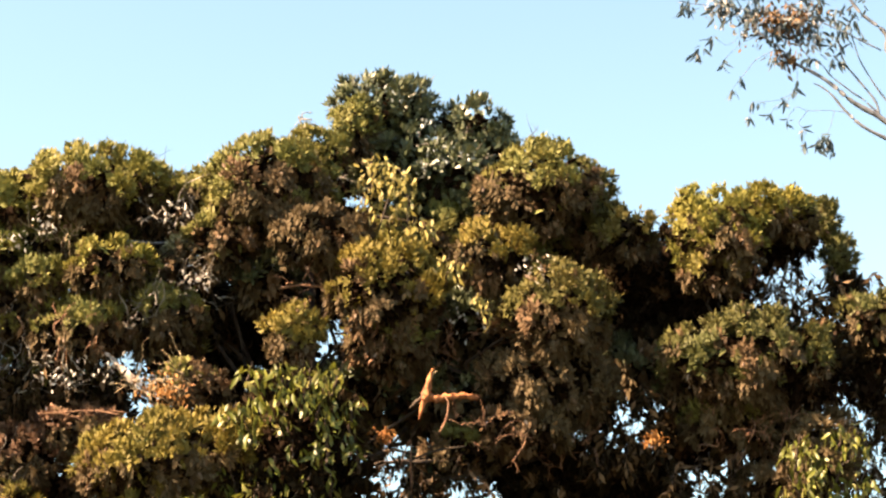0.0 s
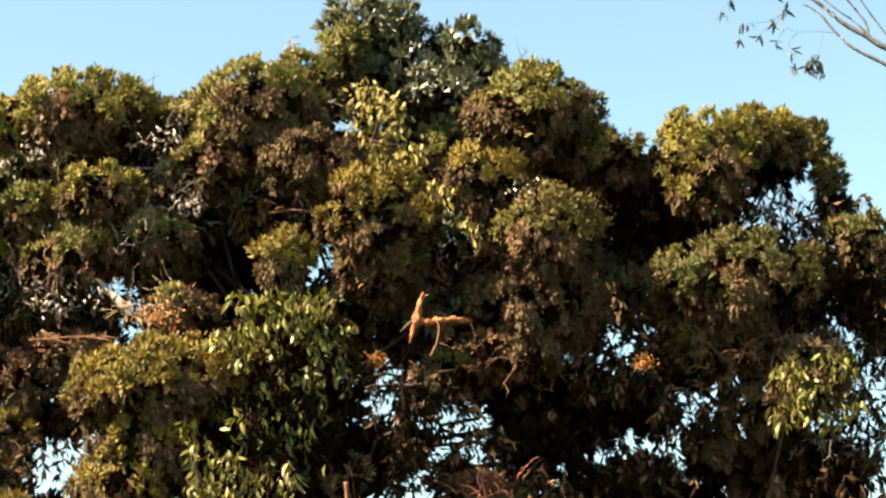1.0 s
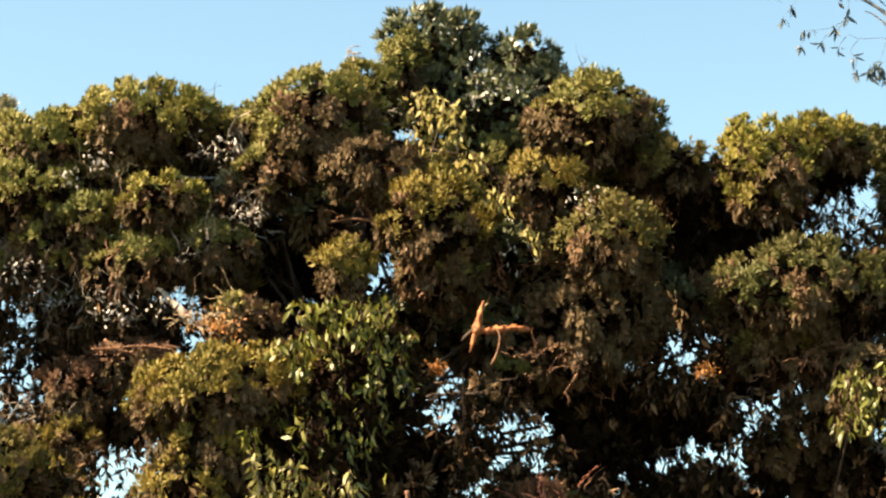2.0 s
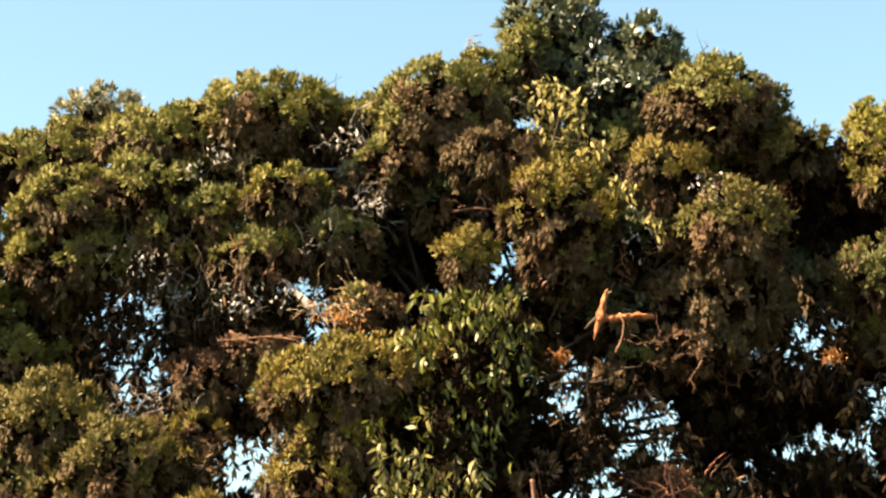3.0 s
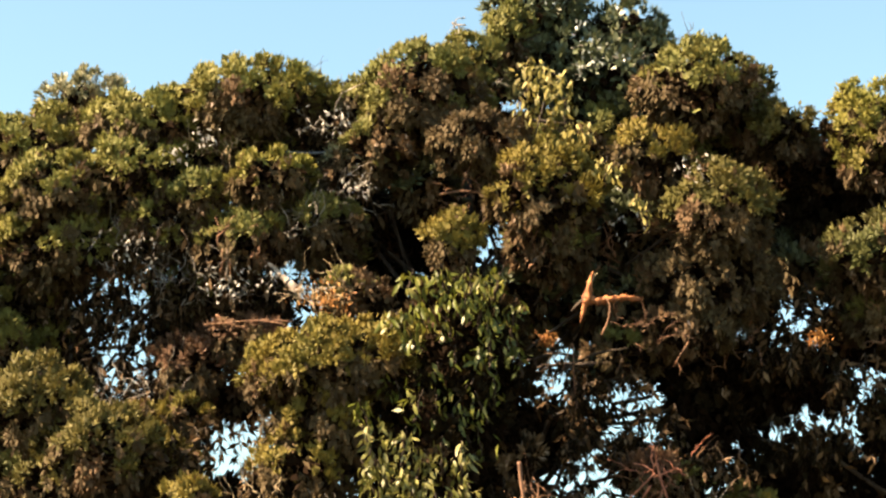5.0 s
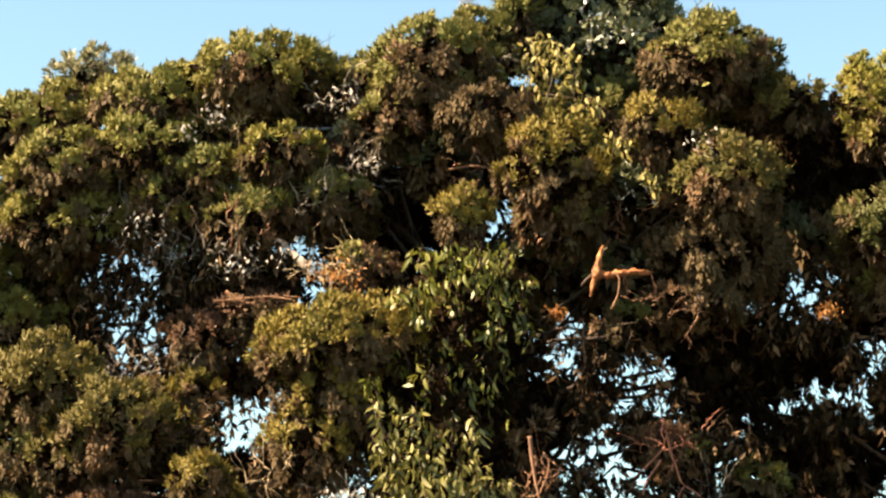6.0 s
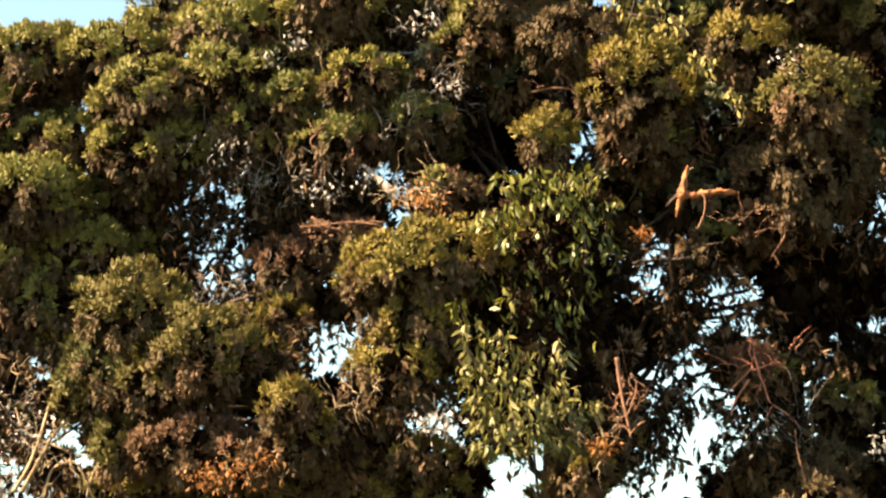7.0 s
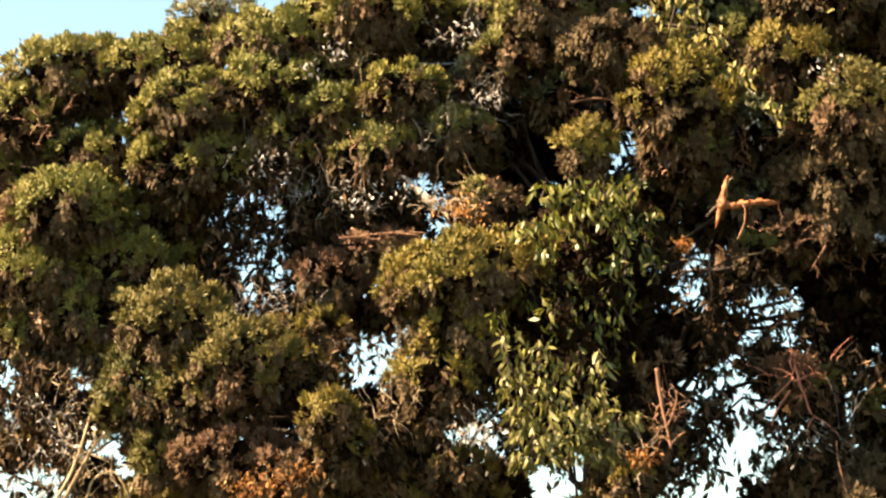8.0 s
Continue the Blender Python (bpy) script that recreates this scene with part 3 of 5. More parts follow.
foliage(tall_tree, -4.09, 38.33, 14.3, 0.69, 0.62, dry=0.3, full=0.5, leaf=LEAF_SHADE)
foliage(tall_tree, -4.02, 37.46, 11.05, 0.61, 0.55, dry=0.45, full=0.5, leaf=LEAF_SHADE)
foliage(tall_tree, -4.05, 37.38, 10.19, 0.75, 0.67, dry=0.6, full=0.5, leaf=LEAF_SHADE)
foliage(tall_tree, -4.33, 37.94, 9.32, 0.62, 0.55, dry=0.6, full=0.5, leaf=LEAF_SHADE)
foliage(tall_tree, -4.27, 37.61, 8.09, 0.64, 0.57, dry=0.45, full=0.5, leaf=LEAF_SHADE)
foliage(tall_tree, -4, 37.97, 7.15, 0.64, 0.58, dry=0.6, full=0.5, leaf=LEAF_SHADE)
foliage(tall_tree, -3.13, 37.84, 14.32, 0.69, 0.62, dry=0.3, full=0.5, leaf=LEAF_SHADE)
foliage(tall_tree, -3.13, 38.5, 13.61, 0.75, 0.68, dry=0.45, full=0.5, leaf=LEAF_SHADE)
foliage(tall_tree, -3.33, 37.41, 12.22, 0.7, 0.63, dry=0.45, full=0.5, leaf=LEAF_SHADE)
foliage(tall_tree, -3.06, 37.7, 11.14, 0.59, 0.53, dry=0.3, full=0.5, leaf=LEAF_SHADE)
foliage(tall_tree, -3.18, 37.68, 10.19, 0.58, 0.52, dry=0.45, full=0.5, leaf=LEAF_SHADE)
foliage(tall_tree, -3.09, 38.4, 9.27, 0.61, 0.55, dry=0.6, full=0.5, leaf=LEAF_SHADE)
foliage(tall_tree, -3.14, 38.59, 8.6, 0.6, 0.54, dry=0.3, full=0.5, leaf=LEAF_SHADE)
foliage(tall_tree, -3.05, 38.26, 7.22, 0.66, 0.59, dry=0.45, full=0.5, leaf=LEAF_SHADE)
foliage(tall_tree, -2.17, 37.63, 15.3, 0.72, 0.65, dry=0.45, full=0.5, leaf=LEAF_SHADE)
foliage(tall_tree, -2.22, 37.84, 14.2, 0.68, 0.61, dry=0.3, full=0.5, leaf=LEAF_SHADE)
foliage(tall_tree, -2.4, 37.4, 11.23, 0.72, 0.65, dry=0.45, full=0.5, leaf=LEAF_SHADE)
foliage(tall_tree, -2.22, 38.02, 10.4, 0.59, 0.53, dry=0.6, full=0.5, leaf=LEAF_SHADE)
foliage(tall_tree, -2.35, 37.44, 9.35, 0.59, 0.53, dry=0.45, full=0.5, leaf=LEAF_SHADE)
foliage(tall_tree, -2.36, 37.64, 8.08, 0.64, 0.58, dry=0.3, full=0.5, leaf=LEAF_SHADE)
foliage(tall_tree, -2.15, 37.76, 7.47, 0.64, 0.58, dry=0.3, full=0.5, leaf=LEAF_SHADE)
foliage(tall_tree, -2.08, 37.74, 6.19, 0.61, 0.55, dry=0.3, full=0.5, leaf=LEAF_SHADE)
foliage(tall_tree, -2.36, 37.37, 5.33, 0.62, 0.56, dry=0.3, full=0.5, leaf=LEAF_SHADE)
foliage(tall_tree, -1.08, 38.52, 15.66, 0.8, 0.72, dry=0.45, full=0.5, leaf=LEAF_SHADE)
foliage(tall_tree, -1.21, 37.67, 14.18, 0.6, 0.54, dry=0.45, full=0.5, leaf=LEAF_SHADE)
foliage(tall_tree, -1.28, 37.33, 13.26, 0.66, 0.6, dry=0.6, full=0.5, leaf=LEAF_SHADE)
foliage(tall_tree, -1.4, 38.12, 11.47, 0.6, 0.54, dry=0.45, full=0.5, leaf=LEAF_SHADE)
foliage(tall_tree, -1.5, 38.53, 8.45, 0.69, 0.62, dry=0.3, full=0.5, leaf=LEAF_SHADE)
foliage(tall_tree, -0.05, 37.71, 15.21, 0.77, 0.69, dry=0.45, full=0.5, leaf=LEAF_SHADE)
foliage(tall_tree, -0.24, 37.68, 14.21, 0.72, 0.65, dry=0.3, full=0.5, leaf=LEAF_SHADE)
foliage(tall_tree, -0.24, 38.18, 13.19, 0.76, 0.69, dry=0.45, full=0.5, leaf=LEAF_SHADE)
foliage(tall_tree, -0.46, 38.35, 12.47, 0.73, 0.66, dry=0.3, full=0.5, leaf=LEAF_SHADE)
foliage(tall_tree, -0.17, 37.53, 11.01, 0.59, 0.53, dry=0.6, full=0.5, leaf=LEAF_SHADE)
foliage(tall_tree, 0.97, 37.79, 14.31, 0.7, 0.63, dry=0.6, full=0.5, leaf=LEAF_SHADE)
foliage(tall_tree, 0.66, 37.85, 13.01, 0.73, 0.66, dry=0.6, full=0.5, leaf=LEAF_SHADE)
foliage(tall_tree, 0.52, 37.23, 11.85, 0.6, 0.54, dry=0.3, full=0.5, leaf=LEAF_SHADE)
foliage(tall_tree, 0.56, 37.85, 10.99, 0.6, 0.54, dry=0.3, full=0.5, leaf=LEAF_SHADE)
foliage(tall_tree, 0.8, 37.88, 10.09, 0.6, 0.54, dry=0.6, full=0.5, leaf=LEAF_SHADE)
foliage(tall_tree, 0.36, 37.3, 5.41, 0.64, 0.58, dry=0.6, full=0.5, leaf=LEAF_SHADE)
foliage(tall_tree, 1.59, 38.37, 14.36, 0.65, 0.59, dry=0.3, full=0.5, leaf=LEAF_SHADE)
foliage(tall_tree, 1.63, 37.51, 13.08, 0.6, 0.54, dry=0.3, full=0.5, leaf=LEAF_SHADE)
foliage(tall_tree, 1.82, 38.43, 12.43, 0.64, 0.57, dry=0.6, full=0.5, leaf=LEAF_SHADE)
foliage(tall_tree, 1.69, 37.79, 10.93, 0.68, 0.61, dry=0.3, full=0.5, leaf=LEAF_SHADE)
foliage(tall_tree, 1.8, 38.28, 10.05, 0.67, 0.61, dry=0.45, full=0.5, leaf=LEAF_SHADE)
foliage(tall_tree, 1.6, 38.54, 9.27, 0.59, 0.53, dry=0.3, full=0.5, leaf=LEAF_SHADE)
foliage(tall_tree, 1.3, 37.81, 6.22, 0.62, 0.56, dry=0.45, full=0.5, leaf=LEAF_SHADE)
foliage(tall_tree, 1.43, 37.4, 5.47, 0.7, 0.63, dry=0.45, full=0.5, leaf=LEAF_SHADE)
foliage(tall_tree, 2.62, 38.57, 14.28, 0.74, 0.66, dry=0.6, full=0.5, leaf=LEAF_SHADE)
foliage(tall_tree, 2.34, 37.95, 9.33, 0.67, 0.61, dry=0.3, full=0.5, leaf=LEAF_SHADE)
foliage(dark_tree, -1.32, 36.6, 16.19, 0.8, 0.73, dry=0)
# lighter olive paints the sunlit left side of this treetop
foliage(dark_tree, -1.63, 36, 15.59, 0.44, 0.61, dry=0.08, leaf=LEAF)
foliage(dark_tree, -0.63, 36.80, 16.30, 0.47, 0.60, dry=0)
foliage(dark_tree, 0.44, 36.9, 15.91, 0.73, 0.62, dry=0)
foliage(dark_tree, -0.9, 36.9, 15.28, 1.17, 0.85, dry=0)
foliage(dark_tree, 0.17, 36.8, 14.79, 1.01, 0.85, dry=0)
foliage(dark_tree, 0.92, 37, 15.32, 0.64, 0.64, dry=0)
foliage(spreading_tree, -6.37, 35, 13.99, 1.49, 0.78)
foliage(spreading_tree, -5.37, 35.5, 14.1, 0.82, 0.6)
foliage(spreading_tree, -9.95, 37.4, 14.93, 0.87, 0.67, dry=0.02, full=0.7, leaf=LEAF_GREY)
foliage(spreading_tree, -8.15, 35, 13.58, 1.28, 0.74)
foliage(spreading_tree, -10.36, 34.8, 13.2, 0.93, 0.62)
foliage(spreading_tree, -9.58, 34.2, 12.2, 0.9, 0.75)
foliage(spreading_tree, -8.21, 34.5, 12.52, 1.01, 0.78)
foliage(spreading_tree, -7.43, 34.8, 11.76, 1, 0.75, dry=0.12)
foliage(spreading_tree, -9.59, 34.6, 11.34, 1.06, 0.76, dry=0.18)
foliage(spreading_tree, -8.48, 35, 11.48, 0.81, 0.66, dry=0.12)
foliage(spreading_tree, -6.64, 35.5, 13.11, 1.13, 0.62, dry=0.18)
foliage(spreading_tree, -7.3, 35.2, 12.93, 0.72, 0.61)
foliage(spreading_tree, -12, 35.2, 13.25, 1.32, 0.79)
foliage(spreading_tree, -12.79, 34.8, 12.32, 0.78, 0.78)
foliage(spreading_tree, -11.65, 34.1, 10.46, 1.09, 0.8)
foliage(spreading_tree, -11.46, 35, 11.67, 0.93, 0.62, dry=0.30)
foliage(spreading_tree, -12.4, 34.6, 9.43, 1.02, 0.87)
foliage(spreading_tree, -10.81, 34.8, 9.61, 0.91, 0.76, dry=0.12)
foliage(spreading_tree, -11.47, 35, 8.66, 1.27, 0.71, dry=0.24)
foliage(spreading_tree, -12.71, 35, 8.4, 0.87, 0.56, dry=0.08)
foliage(spreading_tree, -13.56, 35, 11.03, 0.73, 1.26)
foliage(spreading_tree, -9.95, 35.3, 11.15, 0.92, 0.62, dry=0.18)
foliage(spreading_tree, -7.57, 35.4, 10.68, 0.61, 0.51, dry=0.42, full=0.6)
foliage(spreading_tree, -6.89, 35.6, 10.61, 0.81, 0.51, dry=0.42, full=0.7)
foliage(spreading_tree, -6.22, 34.8, 9.6, 0.93, 0.47, dry=0.48, leaf=RUSSET)
foliage(spreading_tree, -7.19, 34.8, 9.11, 0.74, 0.64, dry=0.42, leaf=RUSSET)
foliage(spreading_tree, -6.8, 35.4, 8.73, 0.6, 0.45, dry=0.36, leaf=RUSSET)
foliage(spreading_tree, -10.48, 35.6, 10.48, 0.93, 0.72, dry=0.24)
foliage(spreading_tree, -10.35, 36.5, 11.34, 0.96, 0.74, dry=0.18)
foliage(spreading_tree, -7.19, 37, 11.84, 0.95, 0.64, dry=0.30)
foliage(spreading_tree, -10.4, 35.8, 9.9, 1.04, 0.52, dry=0.08)
foliage(spreading_tree, -7.71, 36.2, 10.15, 0.51, 0.51, dry=0.36, leaf=RUSSET)
# backing of this tree; the near-black ones paint its inner shade
foliage(spreading_tree, -15.04, 36.33, 12.95, 0.66, 0.59, dry=0.36, full=0.5)
foliage(spreading_tree, -14.98, 36.89, 12.1, 0.7, 0.63, dry=0.18, full=0.5)
foliage(spreading_tree, -15.37, 37.75, 11.61, 0.8, 0.72, dry=0.18, full=0.5, leaf=LEAF_SHADE)
foliage(spreading_tree, -15.21, 38.03, 10.68, 0.77, 0.69, dry=0.27, full=0.5, leaf=LEAF_SHADE)
foliage(spreading_tree, -15.04, 38.03, 9.33, 0.67, 0.61, dry=0.27, full=0.5, leaf=LEAF_SHADE)
foliage(spreading_tree, -15.1, 38.32, 8.33, 0.7, 0.63, dry=0.27, full=0.5, leaf=LEAF_SHADE)
foliage(spreading_tree, -14.51, 37.25, 7.51, 0.67, 0.6, dry=0.27, full=0.5, leaf=LEAF_SHADE)
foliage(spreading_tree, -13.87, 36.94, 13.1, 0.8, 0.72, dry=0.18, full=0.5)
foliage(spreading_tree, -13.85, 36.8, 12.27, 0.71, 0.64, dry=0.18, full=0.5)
foliage(spreading_tree, -14.22, 38, 11.62, 0.78, 0.71, dry=0.27, full=0.5, leaf=LEAF_SHADE)
foliage(spreading_tree, -14.35, 37.88, 10.45, 0.74, 0.67, dry=0.27, full=0.5, leaf=LEAF_SHADE)
foliage(spreading_tree, -13.87, 37.61, 9.41, 0.64, 0.57, dry=0.27, full=0.5, leaf=LEAF_SHADE)
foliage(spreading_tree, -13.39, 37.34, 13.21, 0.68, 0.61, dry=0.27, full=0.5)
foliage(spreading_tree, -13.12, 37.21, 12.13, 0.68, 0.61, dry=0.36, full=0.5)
foliage(spreading_tree, -13.21, 37.91, 11.4, 0.8, 0.72, dry=0.27, full=0.5, leaf=LEAF_SHADE)
foliage(spreading_tree, -13.07, 37.81, 10.31, 0.79, 0.71, dry=0.27, full=0.5, leaf=LEAF_SHADE)
foliage(spreading_tree, -13.04, 37.78, 9.37, 0.61, 0.55, dry=0.36, full=0.5, leaf=LEAF_SHADE)
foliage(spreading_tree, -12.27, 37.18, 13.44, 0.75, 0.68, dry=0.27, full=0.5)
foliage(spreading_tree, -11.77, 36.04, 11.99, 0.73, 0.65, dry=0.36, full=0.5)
foliage(spreading_tree, -12.22, 38.12, 11.65, 0.71, 0.64, dry=0.27, full=0.5, leaf=LEAF_SHADE)
foliage(spreading_tree, -12.37, 38.18, 10.61, 0.7, 0.63, dry=0.18, full=0.5, leaf=LEAF_SHADE)
foliage(spreading_tree, -11.91, 37.51, 9.12, 0.72, 0.65, dry=0.18, full=0.5, leaf=LEAF_SHADE)
foliage(spreading_tree, -11.62, 37.68, 5.45, 0.75, 0.67, dry=0.36, full=0.5, leaf=LEAF_SHADE)
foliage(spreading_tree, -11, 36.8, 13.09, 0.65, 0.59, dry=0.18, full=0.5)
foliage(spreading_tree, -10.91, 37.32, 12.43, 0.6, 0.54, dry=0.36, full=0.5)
foliage(spreading_tree, -11.16, 38.5, 11.59, 0.8, 0.72, dry=0.18, full=0.5, leaf=LEAF_SHADE)
foliage(spreading_tree, -11.45, 38.25, 10.49, 0.75, 0.68, dry=0.27, full=0.5, leaf=LEAF_SHADE)
foliage(spreading_tree, -11.2, 38.4, 9.31, 0.77, 0.69, dry=0.27, full=0.5, leaf=LEAF_SHADE)
foliage(spreading_tree, -11.32, 38.32, 8.58, 0.61, 0.55, dry=0.36, full=0.5, leaf=LEAF_SHADE)
foliage(spreading_tree, -10.81, 38.01, 7.26, 0.76, 0.68, dry=0.18, full=0.5, leaf=LEAF_SHADE)
foliage(spreading_tree, -10.83, 37.53, 6.56, 0.68, 0.61, dry=0.18, full=0.5, leaf=LEAF_SHADE)
foliage(spreading_tree, -10.9, 38.06, 5.55, 0.77, 0.69, dry=0.27, full=0.5, leaf=LEAF_SHADE)
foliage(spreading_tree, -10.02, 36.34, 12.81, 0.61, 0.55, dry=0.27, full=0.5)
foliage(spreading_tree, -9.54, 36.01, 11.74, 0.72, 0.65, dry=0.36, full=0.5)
foliage(spreading_tree, -10.07, 37.27, 10.17, 0.68, 0.62, dry=0.27, full=0.5, leaf=LEAF_SHADE)
foliage(spreading_tree, -9.84, 37.38, 9.47, 0.6, 0.54, dry=0.18, full=0.5, leaf=LEAF_SHADE)
foliage(spreading_tree, -10.31, 38.2, 8.44, 0.6, 0.54, dry=0.36, full=0.5, leaf=LEAF_SHADE)
foliage(spreading_tree, -9.93, 37.69, 7.44, 0.64, 0.58, dry=0.36, full=0.5, leaf=LEAF_SHADE)
foliage(spreading_tree, -10.17, 38.58, 6.61, 0.65, 0.58, dry=0.27, full=0.5, leaf=LEAF_SHADE)
foliage(spreading_tree, -10, 37.73, 5.45, 0.71, 0.64, dry=0.18, full=0.5, leaf=LEAF_SHADE)
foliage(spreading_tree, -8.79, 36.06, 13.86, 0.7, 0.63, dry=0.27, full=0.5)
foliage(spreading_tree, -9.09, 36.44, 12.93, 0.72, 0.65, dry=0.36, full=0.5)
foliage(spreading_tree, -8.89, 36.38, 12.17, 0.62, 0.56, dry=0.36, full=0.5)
foliage(spreading_tree, -9.12, 38.13, 8.56, 0.74, 0.67, dry=0.36, full=0.5, leaf=LEAF_SHADE)
foliage(spreading_tree, -8.9, 37.99, 7.33, 0.72, 0.65, dry=0.18, full=0.5, leaf=LEAF_SHADE)
foliage(spreading_tree, -8.74, 37.53, 6.29, 0.66, 0.6, dry=0.27, full=0.5, leaf=LEAF_SHADE)
foliage(spreading_tree, -9.25, 38.43, 5.71, 0.61, 0.55, dry=0.18, full=0.5, leaf=LEAF_SHADE)
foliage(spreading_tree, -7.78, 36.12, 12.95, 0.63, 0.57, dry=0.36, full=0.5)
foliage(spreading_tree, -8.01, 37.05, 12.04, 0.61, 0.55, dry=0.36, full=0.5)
foliage(spreading_tree, -8.06, 37.69, 8.37, 0.66, 0.59, dry=0.27, full=0.5, leaf=LEAF_SHADE)
foliage(spreading_tree, -7.96, 38.5, 7.52, 0.64, 0.57, dry=0.36, full=0.5, leaf=LEAF_SHADE)
foliage(spreading_tree, -7.82, 38.01, 6.47, 0.69, 0.62, dry=0.36, full=0.5, leaf=LEAF_SHADE)
foliage(spreading_tree, -8, 38.44, 5.67, 0.66, 0.6, dry=0.18, full=0.5, leaf=LEAF_SHADE)
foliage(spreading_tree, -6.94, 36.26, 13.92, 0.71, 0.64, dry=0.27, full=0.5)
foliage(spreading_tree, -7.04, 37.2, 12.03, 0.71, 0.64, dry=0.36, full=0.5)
foliage(spreading_tree, -7.25, 38, 10.21, 0.63, 0.56, dry=0.18, full=0.5, leaf=LEAF_SHADE)
foliage(spreading_tree, -7.09, 38.4, 6.48, 0.72, 0.65, dry=0.27, full=0.5, leaf=LEAF_SHADE)
foliage(ochre_tree, -4.46, 32.8, 8.64, 1.28, 0.78, dry=0.2)
foliage(ochre_tree, -5.42, 33, 8.61, 0.51, 0.56, dry=0.2)
foliage(ochre_tree, -4.49, 33.1, 7.77, 1.01, 0.78, dry=0.30)
foliage(ochre_tree, -3.66, 33, 8.95, 0.74, 0.65, dry=0.2)
# near-black behind the climber, painting shade between its leaves
foliage(ochre_tree, -2.38, 33.2, 9.16, 0.97, 0.97, leaf=LEAF_SHADE, dry=0.2)
foliage(ochre_tree, -2.76, 33.3, 7.78, 1.11, 1.11, leaf=LEAF_SHADE, dry=0.2)
foliage(ochre_tree, -1.96, 33.8, 8.34, 0.8, 0.84, leaf=LEAF_SHADE, dry=0.2)
foliage(ochre_tree, -1.89, 34.1, 7.26, 0.75, 0.75, dry=0.40, leaf=LEAF_SHADE)
foliage(ochre_tree, -9.24, 32.6, 8.07, 0.98, 0.82, dry=0.06, leaf=LEAF_MID)
# deep olive here paints the shade beneath the dome's top
foliage(ochre_tree, -9.80, 32.90, 7.06, 0.78, 0.87, dry=0.06, leaf=LEAF_DEEP)
foliage(ochre_tree, -8.05, 32.4, 7.3, 0.98, 0.84, dry=0.06, leaf=LEAF_MID)
foliage(ochre_tree, -8.86, 32.50, 6.74, 0.86, 0.53, dry=0.06, leaf=LEAF_MID)
foliage(ochre_tree, -7.79, 33.80, 7.96, 0.51, 0.42, dry=0.70)
foliage(ochre_tree, -6.52, 31.60, 6.31, 0.51, 0.41, dry=0.1)
foliage(ochre_tree, -6.42, 32.20, 5.85, 0.59, 0.50, dry=0.4)
foliage(ochre_tree, -7.23, 33.4, 7.15, 0.66, 0.52, dry=0.50)
foliage(ochre_tree, -5.64, 33.5, 5.99, 0.7, 0.42, dry=0.60)
foliage(ochre_tree, -4.87, 33.1, 7.03, 0.96, 0.83, dry=0.45)
foliage(ochre_tree, -4.74, 33.4, 5.59, 0.74, 0.41, dry=0.60)
foliage(ochre_tree, -8.21, 32.60, 5.81, 1.00, 0.60, dry=0.5, leaf=RUSSET)
foliage(ochre_tree, -7.35, 32.30, 5.53, 0.63, 0.54, dry=0.6, leaf=RUSSET)
foliage(ochre_tree, -5.98, 33.8, 5.39, 1.12, 0.47, dry=0.60)
foliage(ochre_tree, -2.92, 33.4, 7.01, 0.92, 1.01, leaf=LEAF_SHADE, dry=0.2)
foliage(ochre_tree, -3.15, 33.60, 6.19, 0.80, 0.43, dry=0.50, leaf=LEAF_SHADE)
foliage(ochre_tree, -7.16, 34.4, 8.09, 0.44, 0.58, dry=0.70)
foliage(ochre_tree, -2.1, 33.4, 5.29, 0.5, 0.46, dry=0.80)
foliage(ochre_tree, -11.2, 34.8, 7.85, 0.42, 0.36, dry=0.50)
# near-black fillers narrow the sky gaps and paint shade there
foliage(ochre_tree, 2.64, 36.5, 10.44, 0.33, 0.41, dry=0.50, leaf=LEAF_SHADE, full=0.6)
foliage(ochre_tree, 4.1, 36.5, 9.8, 0.39, 0.47, leaf=LEAF_SHADE, dry=0.2)
foliage(ochre_tree, 3.39, 36.6, 9.27, 0.71, 0.29, leaf=LEAF_SHADE, dry=0.2)
foliage(ochre_tree, 4.7, 36.6, 9.7, 0.51, 0.31, leaf=LEAF_SHADE, dry=0.2)
foliage(ochre_tree, 2.87, 35.4, 5.24, 0.82, 0.53, leaf=LEAF_SHADE, dry=0.2)
foliage(ochre_tree, 2.14, 35.4, 5.45, 0.58, 0.48, dry=0.50, leaf=LEAF_SHADE)
foliage(ochre_tree, 3.33, 35.8, 6.22, 0.59, 0.59, leaf=LEAF_SHADE, dry=0.2)
foliage(ochre_tree, -11.96, 34, 7.3, 0.38, 0.42, dry=0.60, full=0.5, leaf=LEAF_SHADE)
foliage(ochre_tree, -11.73, 34, 6.47, 0.44, 0.39, dry=0.70, full=0.5)
foliage(ochre_tree, -12.43, 34, 6.25, 0.49, 0.3, dry=0.70, full=0.5)
foliage(ochre_tree, -2.2, 34, 8.22, 0.8, 1.13, leaf=LEAF_SHADE, dry=0.2)
foliage(ochre_tree, -1.72, 34.2, 5.79, 0.7, 0.65, dry=0.80, full=0.6)
foliage(ochre_tree, -10.2, 33.8, 5.07, 0.72, 0.58, dry=0.70)
foliage(ochre_tree, -9.13, 33.8, 5.04, 0.72, 0.57, dry=0.70)
foliage(ochre_tree, -7.97, 33.8, 5.02, 0.71, 0.57, dry=0.70)
foliage(ochre_tree, -6.73, 33.8, 4.99, 0.7, 0.56, dry=0.70)
foliage(ochre_tree, -5.6, 33.8, 4.96, 0.7, 0.56, dry=0.70)
foliage(ochre_tree, -4.39, 33.8, 4.93, 0.7, 0.56, dry=0.70)
